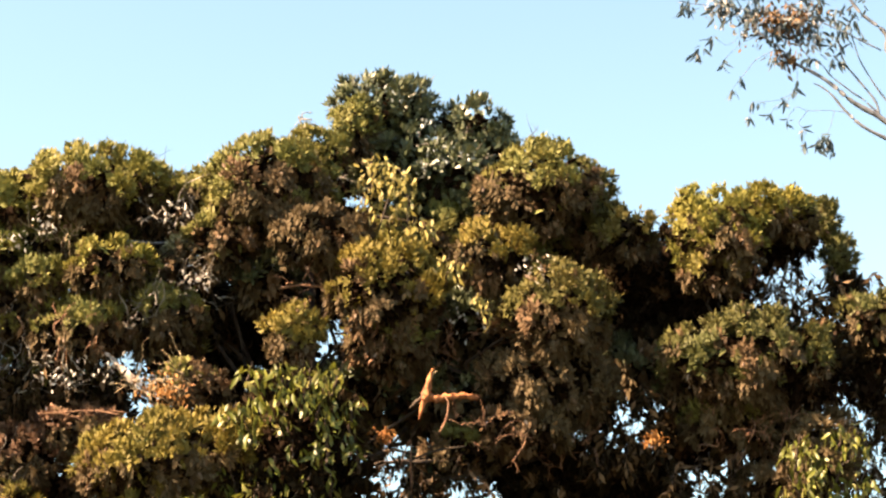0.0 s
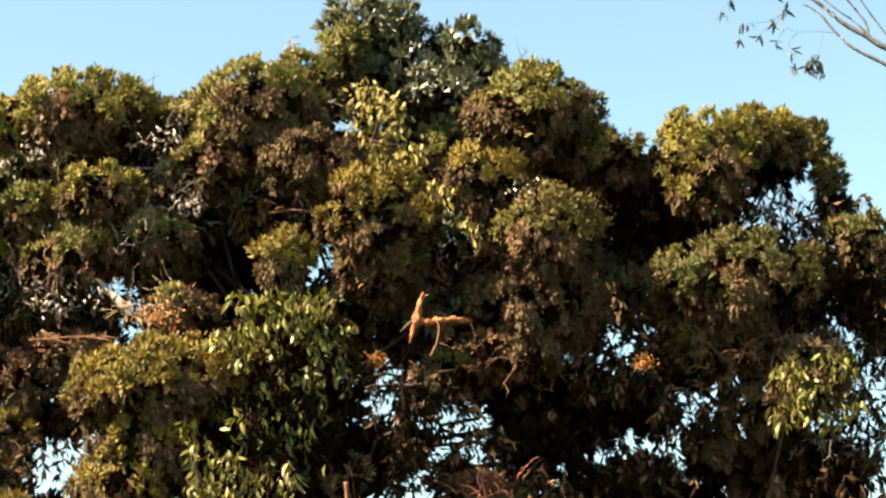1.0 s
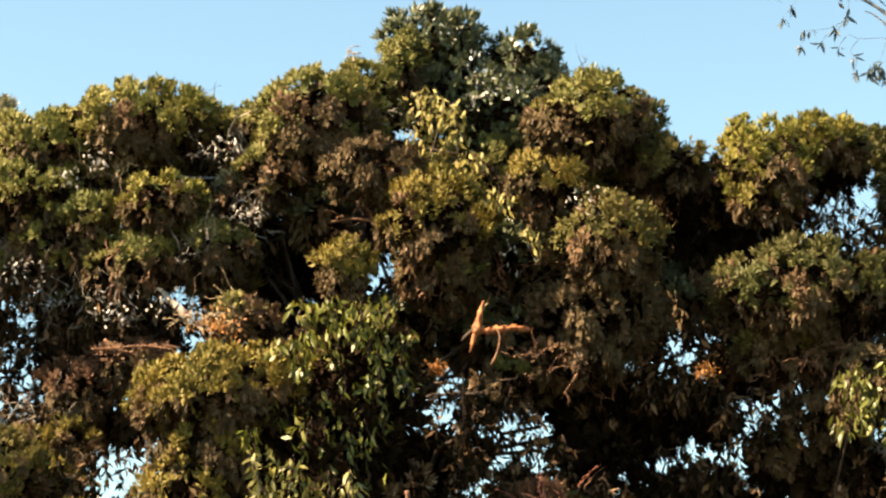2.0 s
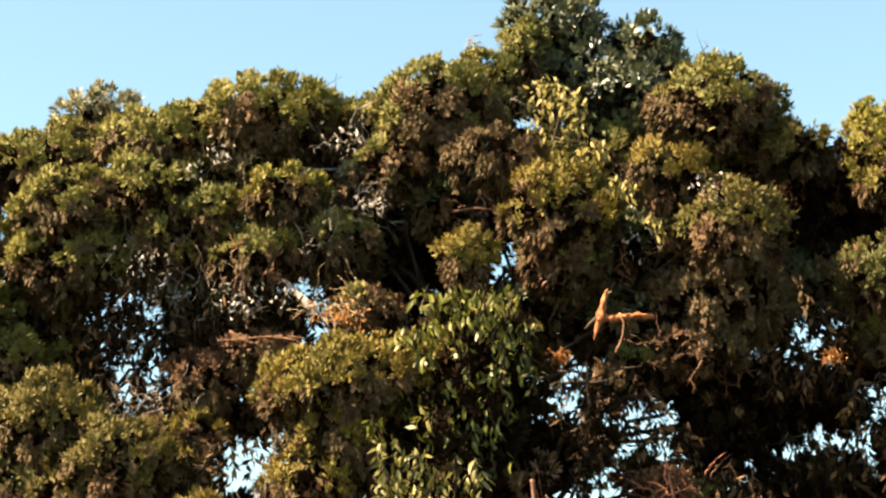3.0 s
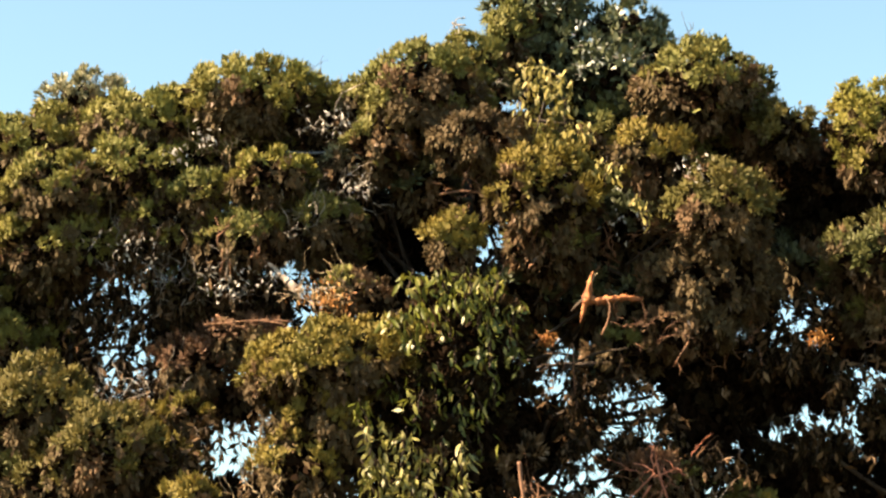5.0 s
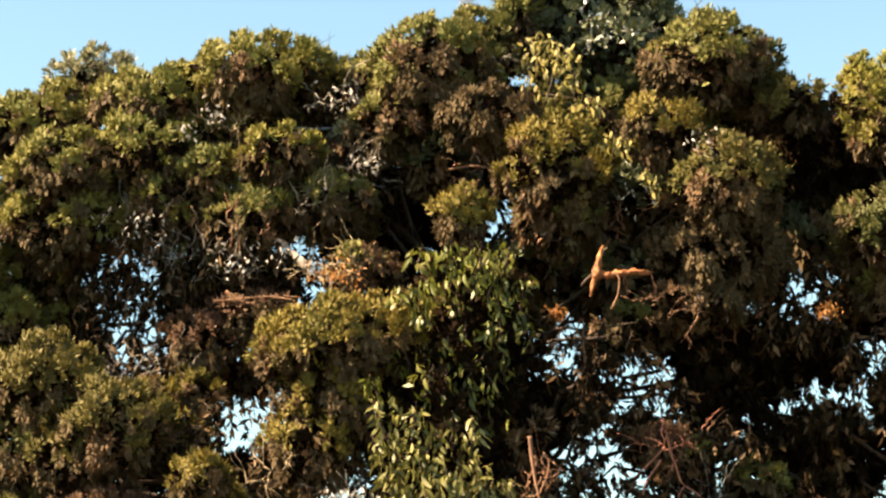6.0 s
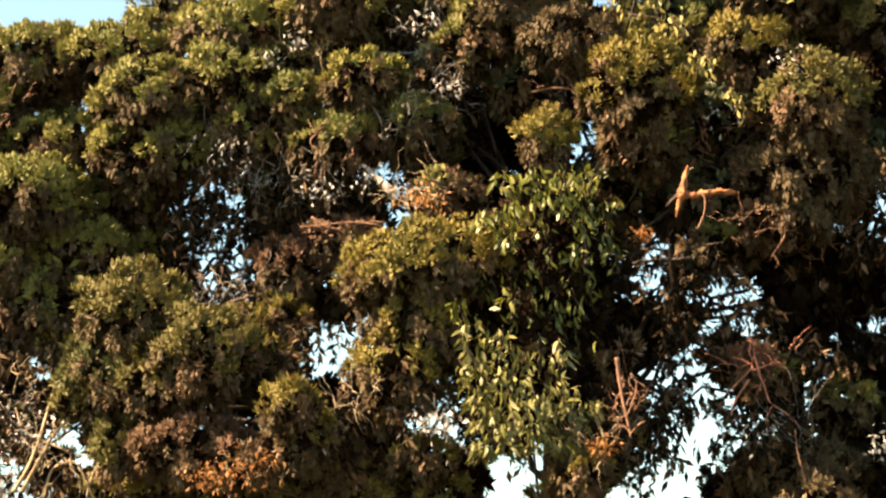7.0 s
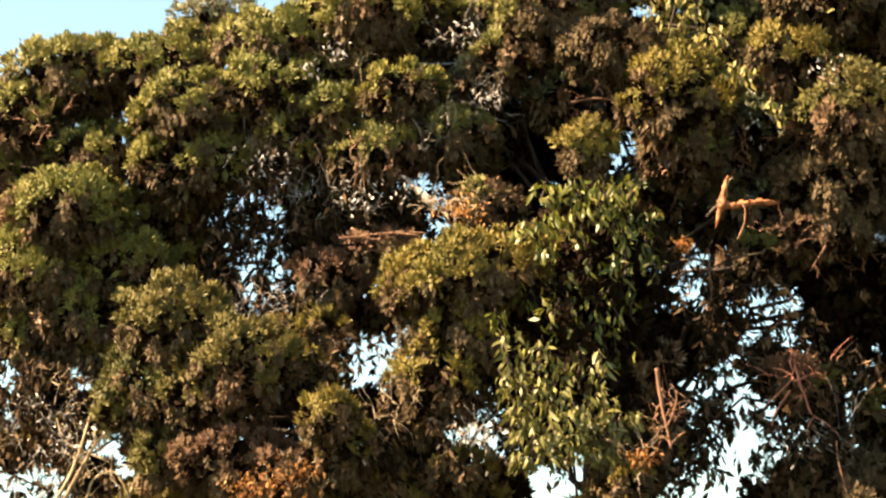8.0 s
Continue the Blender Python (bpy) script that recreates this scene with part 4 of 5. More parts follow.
foliage(ochre_tree, -2.27, 33.8, 4.88, 0.69, 0.55, dry=0.70)
foliage(ochre_tree, 1.75, 33.8, 4.79, 0.69, 0.55, dry=0.70, leaf=BROWN)
foliage(round_tree, 5.10, 34.90, 13.49, 1.09, 0.57, dry=0.1, leaf=LEAF_BRIGHT)
foliage(round_tree, 5.72, 35.00, 13.65, 0.61, 0.45, dry=0.1, leaf=LEAF_BRIGHT)
foliage(round_tree, 6.17, 35.10, 13.58, 0.51, 0.49, dry=0.1, leaf=LEAF_BRIGHT)
foliage(round_tree, 4.48, 34.80, 13.10, 0.54, 0.72, dry=0.08, leaf=LEAF_BRIGHT)
foliage(round_tree, 5.06, 34.60, 12.86, 0.60, 0.50, dry=0.25, leaf=LEAF_BRIGHT)
foliage(round_tree, 4.70, 34.80, 12.41, 0.60, 0.43, dry=0.4, leaf=LEAF_OCHRE)
# near-black mass paints the shaded underside inside the rounded crown
foliage(round_tree, 6.09, 35.90, 13.25, 0.62, 0.40, leaf=LEAF_SHADE)
# deep olive on these two paints the crown's side turned from the sun
foliage(round_tree, 6.92, 36.00, 13.80, 0.34, 0.44, dry=0.0, leaf=LEAF_DEEP)
foliage(round_tree, 7.15, 35.90, 13.05, 0.26, 0.48, dry=0.0, leaf=LEAF_DEEP)
foliage(round_tree, 4.64, 35.90, 12.63, 0.63, 0.63, leaf=LEAF_SHADE)
foliage(round_tree, 7.25, 35.80, 12.31, 0.24, 0.28, dry=0.3, full=0.6, leaf=LEAF_SHADE)
foliage(round_tree, 5.29, 34.6, 10.76, 1.52, 0.9, dry=0.1, leaf=LEAF_DEEP)
foliage(round_tree, 4.47, 35.5, 10.54, 0.75, 0.65, dry=0.3, leaf=LEAF_DEEP)
foliage(round_tree, 6.27, 34.7, 10.74, 0.79, 0.79, leaf=LEAF_SHADE)
foliage(round_tree, 7.46, 34.8, 11.53, 0.65, 0.6, dry=0.2, leaf=LEAF_DEEP)
foliage(round_tree, 7.49, 35.2, 10.77, 0.7, 0.6, dry=0.4, leaf=LEAF_SHADE)
foliage(round_tree, 3.95, 37, 12.97, 0.74, 1.05, leaf=LEAF_SHADE)
foliage(round_tree, 3.89, 36.8, 11.72, 0.73, 0.73, leaf=LEAF_SHADE)
foliage(round_tree, 5.15, 35.3, 9.79, 1.09, 0.45, dry=0.7)
foliage(round_tree, 6.37, 34.6, 9.23, 0.78, 0.73, leaf=BROWN)
foliage(round_tree, 5.86, 35.2, 8.68, 0.85, 0.5, leaf=BROWN)
foliage(round_tree, 6.39, 35.9, 7.72, 1.3, 0.65, leaf=LEAF_SHADE)
foliage(round_tree, 2.35, 36.8, 8.92, 1.12, 0.71, leaf=LEAF_SHADE)
foliage(round_tree, 3.64, 36.80, 7.52, 0.90, 0.65, leaf=LEAF_SHADE)
foliage(round_tree, 5.03, 35.8, 8.2, 0.6, 0.45, dry=0.6)
foliage(round_tree, 1.77, 36.2, 8.49, 0.8, 0.85, leaf=LEAF_SHADE)
foliage(round_tree, 2.27, 35.8, 6.59, 0.64, 0.54, dry=0.4)
foliage(round_tree, 1.1, 35.2, 7.07, 0.53, 0.35, dry=0.7, full=0.5)
foliage(round_tree, 0.94, 35.8, 6.95, 0.47, 0.45, leaf=LEAF_SHADE)
foliage(round_tree, 1.49, 35.3, 5.44, 1.11, 0.5, dry=0.2, leaf=BROWN)
# backing of the rounded tree, near-black to paint shade
foliage(round_tree, 2.64, 37.85, 13.28, 0.65, 0.58, dry=0.6, full=0.5, leaf=LEAF_SHADE)
foliage(round_tree, 2.84, 37.6, 12.16, 0.76, 0.68, dry=0.3, full=0.5, leaf=LEAF_SHADE)
foliage(round_tree, 2.34, 37.53, 6.25, 0.65, 0.59, dry=0.45, full=0.5, leaf=LEAF_SHADE)
foliage(round_tree, 2.36, 37.96, 5.47, 0.58, 0.52, dry=0.3, full=0.5, leaf=LEAF_SHADE)
foliage(round_tree, 3.43, 37.43, 13.19, 0.77, 0.69, dry=0.6, full=0.5, leaf=LEAF_SHADE)
foliage(round_tree, 3.55, 38.31, 12.38, 0.74, 0.66, dry=0.6, full=0.5, leaf=LEAF_SHADE)
foliage(round_tree, 3.6, 38.09, 7.26, 0.64, 0.58, dry=0.45, full=0.5, leaf=LEAF_SHADE)
foliage(round_tree, 3.22, 37.97, 6.25, 0.75, 0.67, dry=0.45, full=0.5, leaf=LEAF_SHADE)
foliage(round_tree, 3.38, 37.56, 5.38, 0.61, 0.55, dry=0.45, full=0.5, leaf=LEAF_SHADE)
foliage(round_tree, 4.67, 37.24, 12.71, 0.69, 0.62, dry=0.6, full=0.5, leaf=LEAF_SHADE)
foliage(round_tree, 4.67, 38.3, 12.37, 0.62, 0.56, dry=0.45, full=0.5, leaf=LEAF_SHADE)
foliage(round_tree, 4.31, 38.52, 7.42, 0.76, 0.68, dry=0.45, full=0.5, leaf=LEAF_SHADE)
foliage(round_tree, 4.29, 37.78, 6.27, 0.58, 0.52, dry=0.45, full=0.5, leaf=LEAF_SHADE)
foliage(round_tree, 4.36, 37.48, 5.51, 0.61, 0.55, dry=0.3, full=0.5, leaf=LEAF_SHADE)
foliage(round_tree, 5.56, 38.52, 14.15, 0.78, 0.7, dry=0.6, full=0.5, leaf=LEAF_SHADE)
foliage(round_tree, 5.36, 37.58, 13.08, 0.68, 0.61, dry=0.6, full=0.5, leaf=LEAF_SHADE)
foliage(round_tree, 5.49, 37.44, 12.08, 0.67, 0.61, dry=0.3, full=0.5, leaf=LEAF_SHADE)
foliage(round_tree, 5.67, 38.14, 11.27, 0.77, 0.7, dry=0.6, full=0.5, leaf=LEAF_SHADE)
foliage(round_tree, 5.09, 37.81, 7.33, 0.71, 0.64, dry=0.3, full=0.5, leaf=LEAF_SHADE)
foliage(round_tree, 5.31, 37.4, 6.32, 0.59, 0.53, dry=0.3, full=0.5, leaf=LEAF_SHADE)
foliage(round_tree, 5.15, 38.51, 5.26, 0.69, 0.62, dry=0.3, full=0.5, leaf=LEAF_SHADE)
foliage(round_tree, 6.53, 37.95, 11.03, 0.68, 0.61, dry=0.45, full=0.5, leaf=LEAF_SHADE)
foliage(round_tree, 6.26, 38.26, 10.17, 0.66, 0.6, dry=0.45, full=0.5, leaf=LEAF_SHADE)
foliage(round_tree, 6.55, 38.55, 9.08, 0.63, 0.56, dry=0.3, full=0.5, leaf=LEAF_SHADE)
foliage(round_tree, 6.15, 38.05, 8.04, 0.61, 0.55, dry=0.3, full=0.5, leaf=LEAF_SHADE)
foliage(round_tree, 5.99, 37.22, 6.96, 0.59, 0.53, dry=0.3, full=0.5, leaf=LEAF_SHADE)
foliage(round_tree, 6.2, 37.94, 6.09, 0.7, 0.63, dry=0.45, full=0.5, leaf=LEAF_SHADE)
foliage(round_tree, 5.79, 37.4, 5.31, 0.64, 0.58, dry=0.6, full=0.5, leaf=LEAF_SHADE)
foliage(round_tree, 6.91, 37.45, 8.13, 0.72, 0.64, dry=0.6, full=0.5, leaf=LEAF_SHADE)
foliage(round_tree, 6.96, 37.3, 7.14, 0.68, 0.61, dry=0.45, full=0.5, leaf=LEAF_SHADE)
foliage(round_tree, 6.95, 37.53, 6.19, 0.62, 0.56, dry=0.45, full=0.5, leaf=LEAF_SHADE)
foliage(round_tree, 6.8, 37.5, 5.14, 0.64, 0.57, dry=0.6, full=0.5, leaf=LEAF_SHADE)
foliage(round_tree, -1.54, 36.00, 6.98, 0.34, 0.32, dry=0.3, full=0.6, leaf=LEAF_SHADE)
foliage(round_tree, 0.41, 36.00, 7.56, 0.42, 0.36, dry=0.3, full=0.6, leaf=LEAF_SHADE)
foliage(round_tree, 0.72, 34.20, 7.13, 0.44, 0.32, dry=0.3, full=0.6, leaf=RUSSET)
foliage(ochre_tree, -10.24, 32.80, 6.70, 0.37, 0.48, dry=0.0, leaf=LEAF_MID)
# near-black fillers paint the dark between hanging twigs
foliage(ochre_tree, -12.21, 34.60, 7.06, 0.39, 0.33, dry=0.5, full=0.6, leaf=LEAF_SHADE)
foliage(ochre_tree, -11.83, 34.60, 6.45, 0.43, 0.33, dry=0.5, full=0.6, leaf=LEAF_SHADE)
foliage(ochre_tree, -12.59, 34.60, 6.33, 0.39, 0.27, dry=0.5, full=0.6, leaf=LEAF_SHADE)
foliage(ochre_tree, -11.21, 34.60, 5.80, 0.39, 0.33, dry=0.5, full=0.6, leaf=LEAF_SHADE)
foliage(ochre_tree, -11.36, 34.80, 6.96, 0.19, 0.27, dry=0.5, full=0.6, leaf=LEAF_SHADE)
foliage(ochre_tree, -3.96, 34.40, 5.44, 0.29, 0.31, dry=0.5, full=0.6, leaf=LEAF_SHADE)
foliage(spreading_tree, -12.04, 35.00, 8.10, 0.70, 0.29, dry=0.3, leaf=RUSSET)
foliage(ochre_tree, -9.55, 32.80, 5.88, 0.44, 0.51, dry=0.1, leaf=LEAF_MID)
foliage(ochre_tree, -8.93, 32.90, 5.74, 0.61, 0.40, dry=0.3, leaf=RUSSET)
foliage(spreading_tree, -6.48, 36.00, 8.74, 0.38, 0.20, dry=0.3, full=0.6, leaf=LEAF_SHADE)
foliage(spreading_tree, -6.71, 36.00, 7.12, 0.38, 0.24, dry=0.3, full=0.6, leaf=LEAF_SHADE)
foliage(round_tree, 7.83, 35.80, 10.08, 0.30, 0.34, dry=0.2, full=0.6, leaf=BROWN)
foliage(round_tree, 4.82, 36.50, 8.11, 0.39, 0.33, dry=0.3, full=0.6, leaf=LEAF_SHADE)
foliage(spreading_tree, -10.83, 36.60, 14.14, 0.56, 0.31, dry=0.1, full=0.6)
foliage(spreading_tree, -10.01, 36.60, 13.96, 0.51, 0.31, dry=0.1, full=0.6)
foliage(spreading_tree, -10.36, 36.60, 14.45, 0.41, 0.25, dry=0.1, full=0.6)
foliage(spreading_tree, -11.20, 36.60, 13.90, 0.41, 0.31, dry=0.1, full=0.6)

# ---- leafy veils in the gaps ----
veil(tall_tree, -5.48, 35.3, 10.72, 0.4, 0.35, 26)
veil(tall_tree, -1.93, 35.4, 11.8, 0.35, 0.4, 8)
veil(tall_tree, -4.38, 35.6, 12.45, 0.51, 0.41, 26)
veil(tall_tree, -0.82, 35, 8.95, 0.34, 0.48, 16)
veil(tall_tree, 0.56, 35, 8.1, 0.58, 0.48, 38)
veil(tall_tree, -0.22, 34.8, 7.45, 0.48, 0.38, 14)
veil(tall_tree, 3.16, 35.2, 9.91, 0.74, 0.64, 90)
veil(tall_tree, 3.52, 35.4, 7.98, 0.59, 0.34, 14)
veil(tall_tree, 1.83, 35.4, 7.52, 0.44, 0.29, 26)
veil(tall_tree, 0.19, 35, 8.93, 0.58, 0.29, 20)
veil(tall_tree, -0.4, 35, 8.26, 0.39, 0.58, 40)
veil(tall_tree, -1.22, 35, 11.26, 0.49, 0.49, 12)
veil(spreading_tree, -8.48, 35.2, 10.55, 0.76, 0.46, 60)
veil(spreading_tree, -8.39, 35.2, 9.42, 0.6, 0.7, 60)
veil(spreading_tree, -8.26, 34.8, 8.54, 0.89, 0.4, 60)
veil(spreading_tree, -8.99, 35.40, 10.61, 0.54, 0.35, 34)
veil(spreading_tree, -6.98, 35, 10.62, 1.1, 0.45, 60)
veil(spreading_tree, -7.3, 34.5, 11.26, 1.19, 0.5, 30)
veil(spreading_tree, -4.97, 35.3, 13.49, 0.51, 0.31, 26)
veil(ochre_tree, -6.12, 34.2, 7.81, 0.53, 0.48, 12)
veil(ochre_tree, -12.23, 33.5, 7.23, 0.59, 0.49, 40)
veil(ochre_tree, -11.98, 34.2, 7.24, 0.6, 0.5, 26)
veil(ochre_tree, -11.51, 34, 7.29, 0.39, 0.49, 30)
veil(ochre_tree, -11.98, 33.7, 6.48, 0.88, 0.59, 24)
veil(ochre_tree, -11.98, 33.5, 5.7, 0.92, 0.49, 18)
veil(ochre_tree, -10.97, 33.4, 5.85, 0.48, 0.58, 30)
veil(ochre_tree, -3.9, 33.8, 6.45, 0.56, 0.56, 30)
veil(ochre_tree, -5.1, 33, 6.1, 0.82, 0.37, 40)
veil(ochre_tree, -0.52, 34.6, 6.08, 0.76, 0.76, 16)
veil(ochre_tree, -0.14, 34.8, 6.57, 0.48, 0.48, 6)
veil(ochre_tree, -0.98, 34.6, 6.38, 0.38, 0.66, 14)
veil(ochre_tree, -0.3, 34.6, 7.21, 0.57, 0.38, 8)
veil(ochre_tree, -1.59, 33.8, 6.29, 0.56, 0.74, 40)
veil(ochre_tree, -6.96, 33, 7.45, 0.56, 0.56, 30)
veil(ochre_tree, -6.02, 33, 6.58, 0.55, 0.28, 24)
veil(round_tree, 6.23, 35.30, 12.29, 0.61, 0.45, 46)
veil(round_tree, 7.16, 35.4, 12.06, 0.51, 0.61, 26)
veil(round_tree, 7.47, 35.3, 10.9, 0.4, 0.51, 20)
veil(round_tree, 4.51, 35.2, 8.87, 0.69, 0.49, 40)
veil(round_tree, 4.44, 35.2, 8.74, 0.59, 0.44, 24)
veil(round_tree, 3.51, 35.4, 8.04, 0.69, 0.34, 14)
veil(round_tree, 0.96, 34.7, 6.29, 0.71, 0.47, 56)
veil(round_tree, 1.87, 35.2, 7.43, 0.48, 0.29, 14)
veil(round_tree, 7.32, 35.2, 8.96, 0.6, 0.8, 50)
veil(round_tree, 7.2, 35, 7.65, 0.59, 0.59, 20)
veil(round_tree, -1.49, 34.80, 6.80, 0.35, 0.33, 30)
veil(round_tree, 7.48, 35.20, 9.84, 0.49, 0.59, 26)
veil(round_tree, 7.27, 35.00, 8.75, 0.49, 0.39, 10)
veil(ochre_tree, -0.52, 34.60, 6.82, 0.60, 0.23, 30)
veil(ochre_tree, -0.94, 34.60, 6.28, 0.25, 0.39, 14)

# ---- dead twigs ----
twig_spray(tall_tree, -2.48, 35.1, 15.43, 0.16, 0.08, 6, TWIG)
twig_spray(tall_tree, 1.46, 35.1, 15.02, 0.16, 0.08, 5, BARK)
twig_spray(spreading_tree, -5.27, 35.1, 14.61, 0.41, 0.06, 8, BARK)
twig_spray(tall_tree, -4.27, 34.3, 12.21, 0.29, 0.25, 8, TWIG)
twig_spray(spreading_tree, -4.74, 34.4, 13.44, 0.42, 0.2, 9, TWIG)
twig_spray(spreading_tree, -6.75, 34.4, 13.29, 0.45, 0.3, 7, STRAW)
twig_spray(tall_tree, -4.24, 34.9, 12.39, 0.4, 0.35, 14, TWIG)
twig_spray(spreading_tree, -6.6, 34.7, 13.17, 0.5, 0.25, 10, STRAW)
twig_spray(spreading_tree, -8.26, 34.3, 11.28, 0.6, 0.4, 18, TWIG)
twig_spray(tall_tree, -6.2, 33.9, 11.12, 0.48, 0.34, 9, RED_BARK)
twig_spray(tall_tree, -6.51, 34.10, 10.48, 0.48, 0.30, 9, TWIG)
twig_spray(tall_tree, -5.07, 34.1, 11.5, 0.58, 0.29, 14, TWIG)
twig_spray(spreading_tree, -8.07, 34.4, 8.45, 0.78, 0.39, 40, TWIG)
twig_spray(spreading_tree, -7.02, 34.7, 10.6, 0.89, 0.4, 36, TWIG)
twig_spray(tall_tree, -1.19, 34.1, 10.92, 0.48, 0.38, 20, RED_BARK)
twig_spray(dark_tree, -2.02, 34.6, 13.96, 0.2, 0.25, 4, TWIG)
twig_spray(tall_tree, -5.65, 34.8, 10.8, 0.25, 0.25, 16, TWIG)
twig_spray(tall_tree, 0.86, 34, 9.58, 0.66, 0.28, 14, RED_BARK)
twig_spray(tall_tree, 2.01, 34.7, 9.33, 0.58, 0.39, 12, RED_BARK)
twig_spray(tall_tree, -2.18, 34.6, 12.14, 0.49, 0.2, 12, RED_BARK)
twig_spray(tall_tree, -4.71, 33.8, 10.12, 0.48, 0.29, 20, STRAW)
twig_spray(ochre_tree, -5.72, 32.1, 6.4, 0.49, 0.2, 11, STRAW)
twig_spray(ochre_tree, -4.15, 32.8, 6.13, 0.54, 0.36, 24, TWIG)
twig_spray(ochre_tree, -10.29, 32.8, 5.76, 0.75, 0.38, 40, STRAW)
twig_spray(ochre_tree, -11.79, 33.2, 6.13, 0.58, 0.67, 18, TWIG)
twig_spray(ochre_tree, -7.28, 32, 5.4, 0.63, 0.36, 14, STRAW)
twig_spray(ochre_tree, -1.74, 32.1, 5.62, 0.26, 0.26, 14, STRAW)
twig_spray(ochre_tree, -7.65, 32.8, 5.78, 0.74, 0.37, 26, RED_BARK)
twig_spray(round_tree, 0.91, 34.7, 7.09, 0.57, 0.48, 12, RED_BARK)
twig_spray(round_tree, 0.95, 34.7, 5.96, 0.76, 0.38, 30, TWIG)
twig_spray(round_tree, 0.92, 33.4, 6.97, 0.41, 0.37, 9, ROOT_RED)
twig_spray(ochre_tree, -1.23, 31.8, 6.35, 0.16, 0.44, 14, RED_BARK)
twig_spray(round_tree, 5.94, 35.2, 12.21, 0.4, 0.3, 14, TWIG)
twig_spray(round_tree, 5.33, 34.6, 9.62, 0.78, 0.34, 26, RED_BARK)
twig_spray(round_tree, 7, 34.7, 8.47, 0.59, 0.59, 26, TWIG)
twig_spray(dark_tree, 0.06, 36, 15.28, 0.63, 0.42, 6, TWIG)
twig_spray(spreading_tree, -12.11, 34.1, 11.98, 0.31, 0.31, 10, RED_BARK)
twig_spray(spreading_tree, -8.2, 34.5, 11.06, 0.6, 0.25, 12, TWIG)
twig_spray(tall_tree, 0.15, 34.7, 11.05, 0.59, 0.39, 14, RED_BARK)
twig_spray(ochre_tree, -11.61, 33.20, 6.27, 0.70, 0.70, 12, TWIG)
twig_spray(ochre_tree, -11.18, 33.00, 6.89, 0.46, 0.37, 8, STRAW)

# ---- broad-leaved climbers ----
green_climber = climber("broad_leaved_climber", (-2.75, 34.0), (-2.86, 33, 8.05), "broad-leaved green climber hanging over the lower tree", BROAD, BROAD_LEAVES)
faded_shoots = (green_climber[0], FADED_LEAVES, FADED)
broad(green_climber, -3.07, 32.20, 9.98, 0.27, 0.16, 8, 20)
broad(green_climber, -2.56, 32.10, 9.93, 0.32, 0.27, 14, 34)
broad(green_climber, -2.07, 32.10, 9.86, 0.32, 0.30, 14, 34)
broad(green_climber, -1.72, 32.30, 9.94, 0.29, 0.27, 10, 22)
broad(green_climber, -2.34, 32.00, 9.55, 0.41, 0.21, 14, 30)
broad(green_climber, -1.99, 32.10, 9.44, 0.32, 0.27, 14, 26)
broad(green_climber, -2.88, 32.00, 9.36, 0.30, 0.20, 12, 24)
broad(green_climber, -3.25, 32.10, 9.26, 0.36, 0.22, 12, 22)
broad(green_climber, -3.03, 32.10, 8.98, 0.25, 0.18, 8, 14)
broad(green_climber, -1.83, 32.20, 9.04, 0.29, 0.36, 14, 22)
broad(green_climber, -1.48, 32.60, 9.40, 0.24, 0.36, 12, 18)
broad(green_climber, -1.41, 32.70, 8.81, 0.22, 0.31, 10, 12)
broad(green_climber, -1.93, 32.30, 8.66, 0.23, 0.23, 8, 10)
broad(green_climber, -2.45, 32.20, 9.16, 0.20, 0.22, 6, 8)
broad(green_climber, -2.38, 32.30, 8.72, 0.20, 0.18, 4, 6)
broad(green_climber, -3.81, 32.10, 7.82, 0.18, 0.30, 8, 10)
broad(green_climber, -3.05, 32.10, 7.93, 0.22, 0.25, 7, 8)
broad(green_climber, -2.67, 32.30, 7.91, 0.13, 0.22, 3, 4)
broad(green_climber, -1.92, 32.50, 7.97, 0.15, 0.24, 3, 4)
broad(green_climber, -3.31, 32.50, 8.34, 0.31, 0.22, 5, 14)
broad(green_climber, -2.81, 32.50, 8.46, 0.29, 0.24, 5, 14)
broad(green_climber, -2.33, 32.60, 8.18, 0.31, 0.27, 6, 16)
broad(green_climber, -2.82, 32.50, 7.77, 0.31, 0.25, 5, 14)
broad(green_climber, -2.26, 32.70, 7.70, 0.27, 0.31, 6, 14)
broad(green_climber, -1.74, 32.70, 8.32, 0.22, 0.31, 4, 10)
broad(green_climber, -1.91, 32.80, 7.43, 0.22, 0.31, 4, 10)
broad(faded_shoots, -3.63, 32.00, 7.35, 0.30, 0.36, 14, 22)
broad(faded_shoots, -3.14, 32.00, 7.28, 0.30, 0.30, 12, 30)
broad(faded_shoots, -3.37, 32.00, 6.80, 0.39, 0.36, 19, 57)
broad(faded_shoots, -2.93, 32.00, 6.79, 0.30, 0.36, 17, 49)
broad(faded_shoots, -2.28, 32.20, 7.02, 0.23, 0.38, 12, 23)
broad(faded_shoots, -2.64, 32.30, 7.18, 0.18, 0.31, 6, 11)
broad(faded_shoots, -3.52, 32.00, 6.23, 0.27, 0.36, 17, 46)
broad(faded_shoots, -3.11, 31.90, 6.20, 0.36, 0.37, 22, 68)
broad(faded_shoots, -2.67, 31.90, 6.15, 0.34, 0.39, 19, 61)
broad(faded_shoots, -2.32, 31.90, 6.35, 0.34, 0.30, 19, 57)
broad(faded_shoots, -2.03, 32.00, 6.18, 0.30, 0.27, 17, 46)
broad(faded_shoots, -3.27, 32.10, 5.75, 0.36, 0.22, 17, 42)
broad(faded_shoots, -2.74, 32.00, 5.77, 0.36, 0.23, 17, 46)
broad(faded_shoots, -2.31, 32.10, 5.72, 0.30, 0.23, 14, 34)
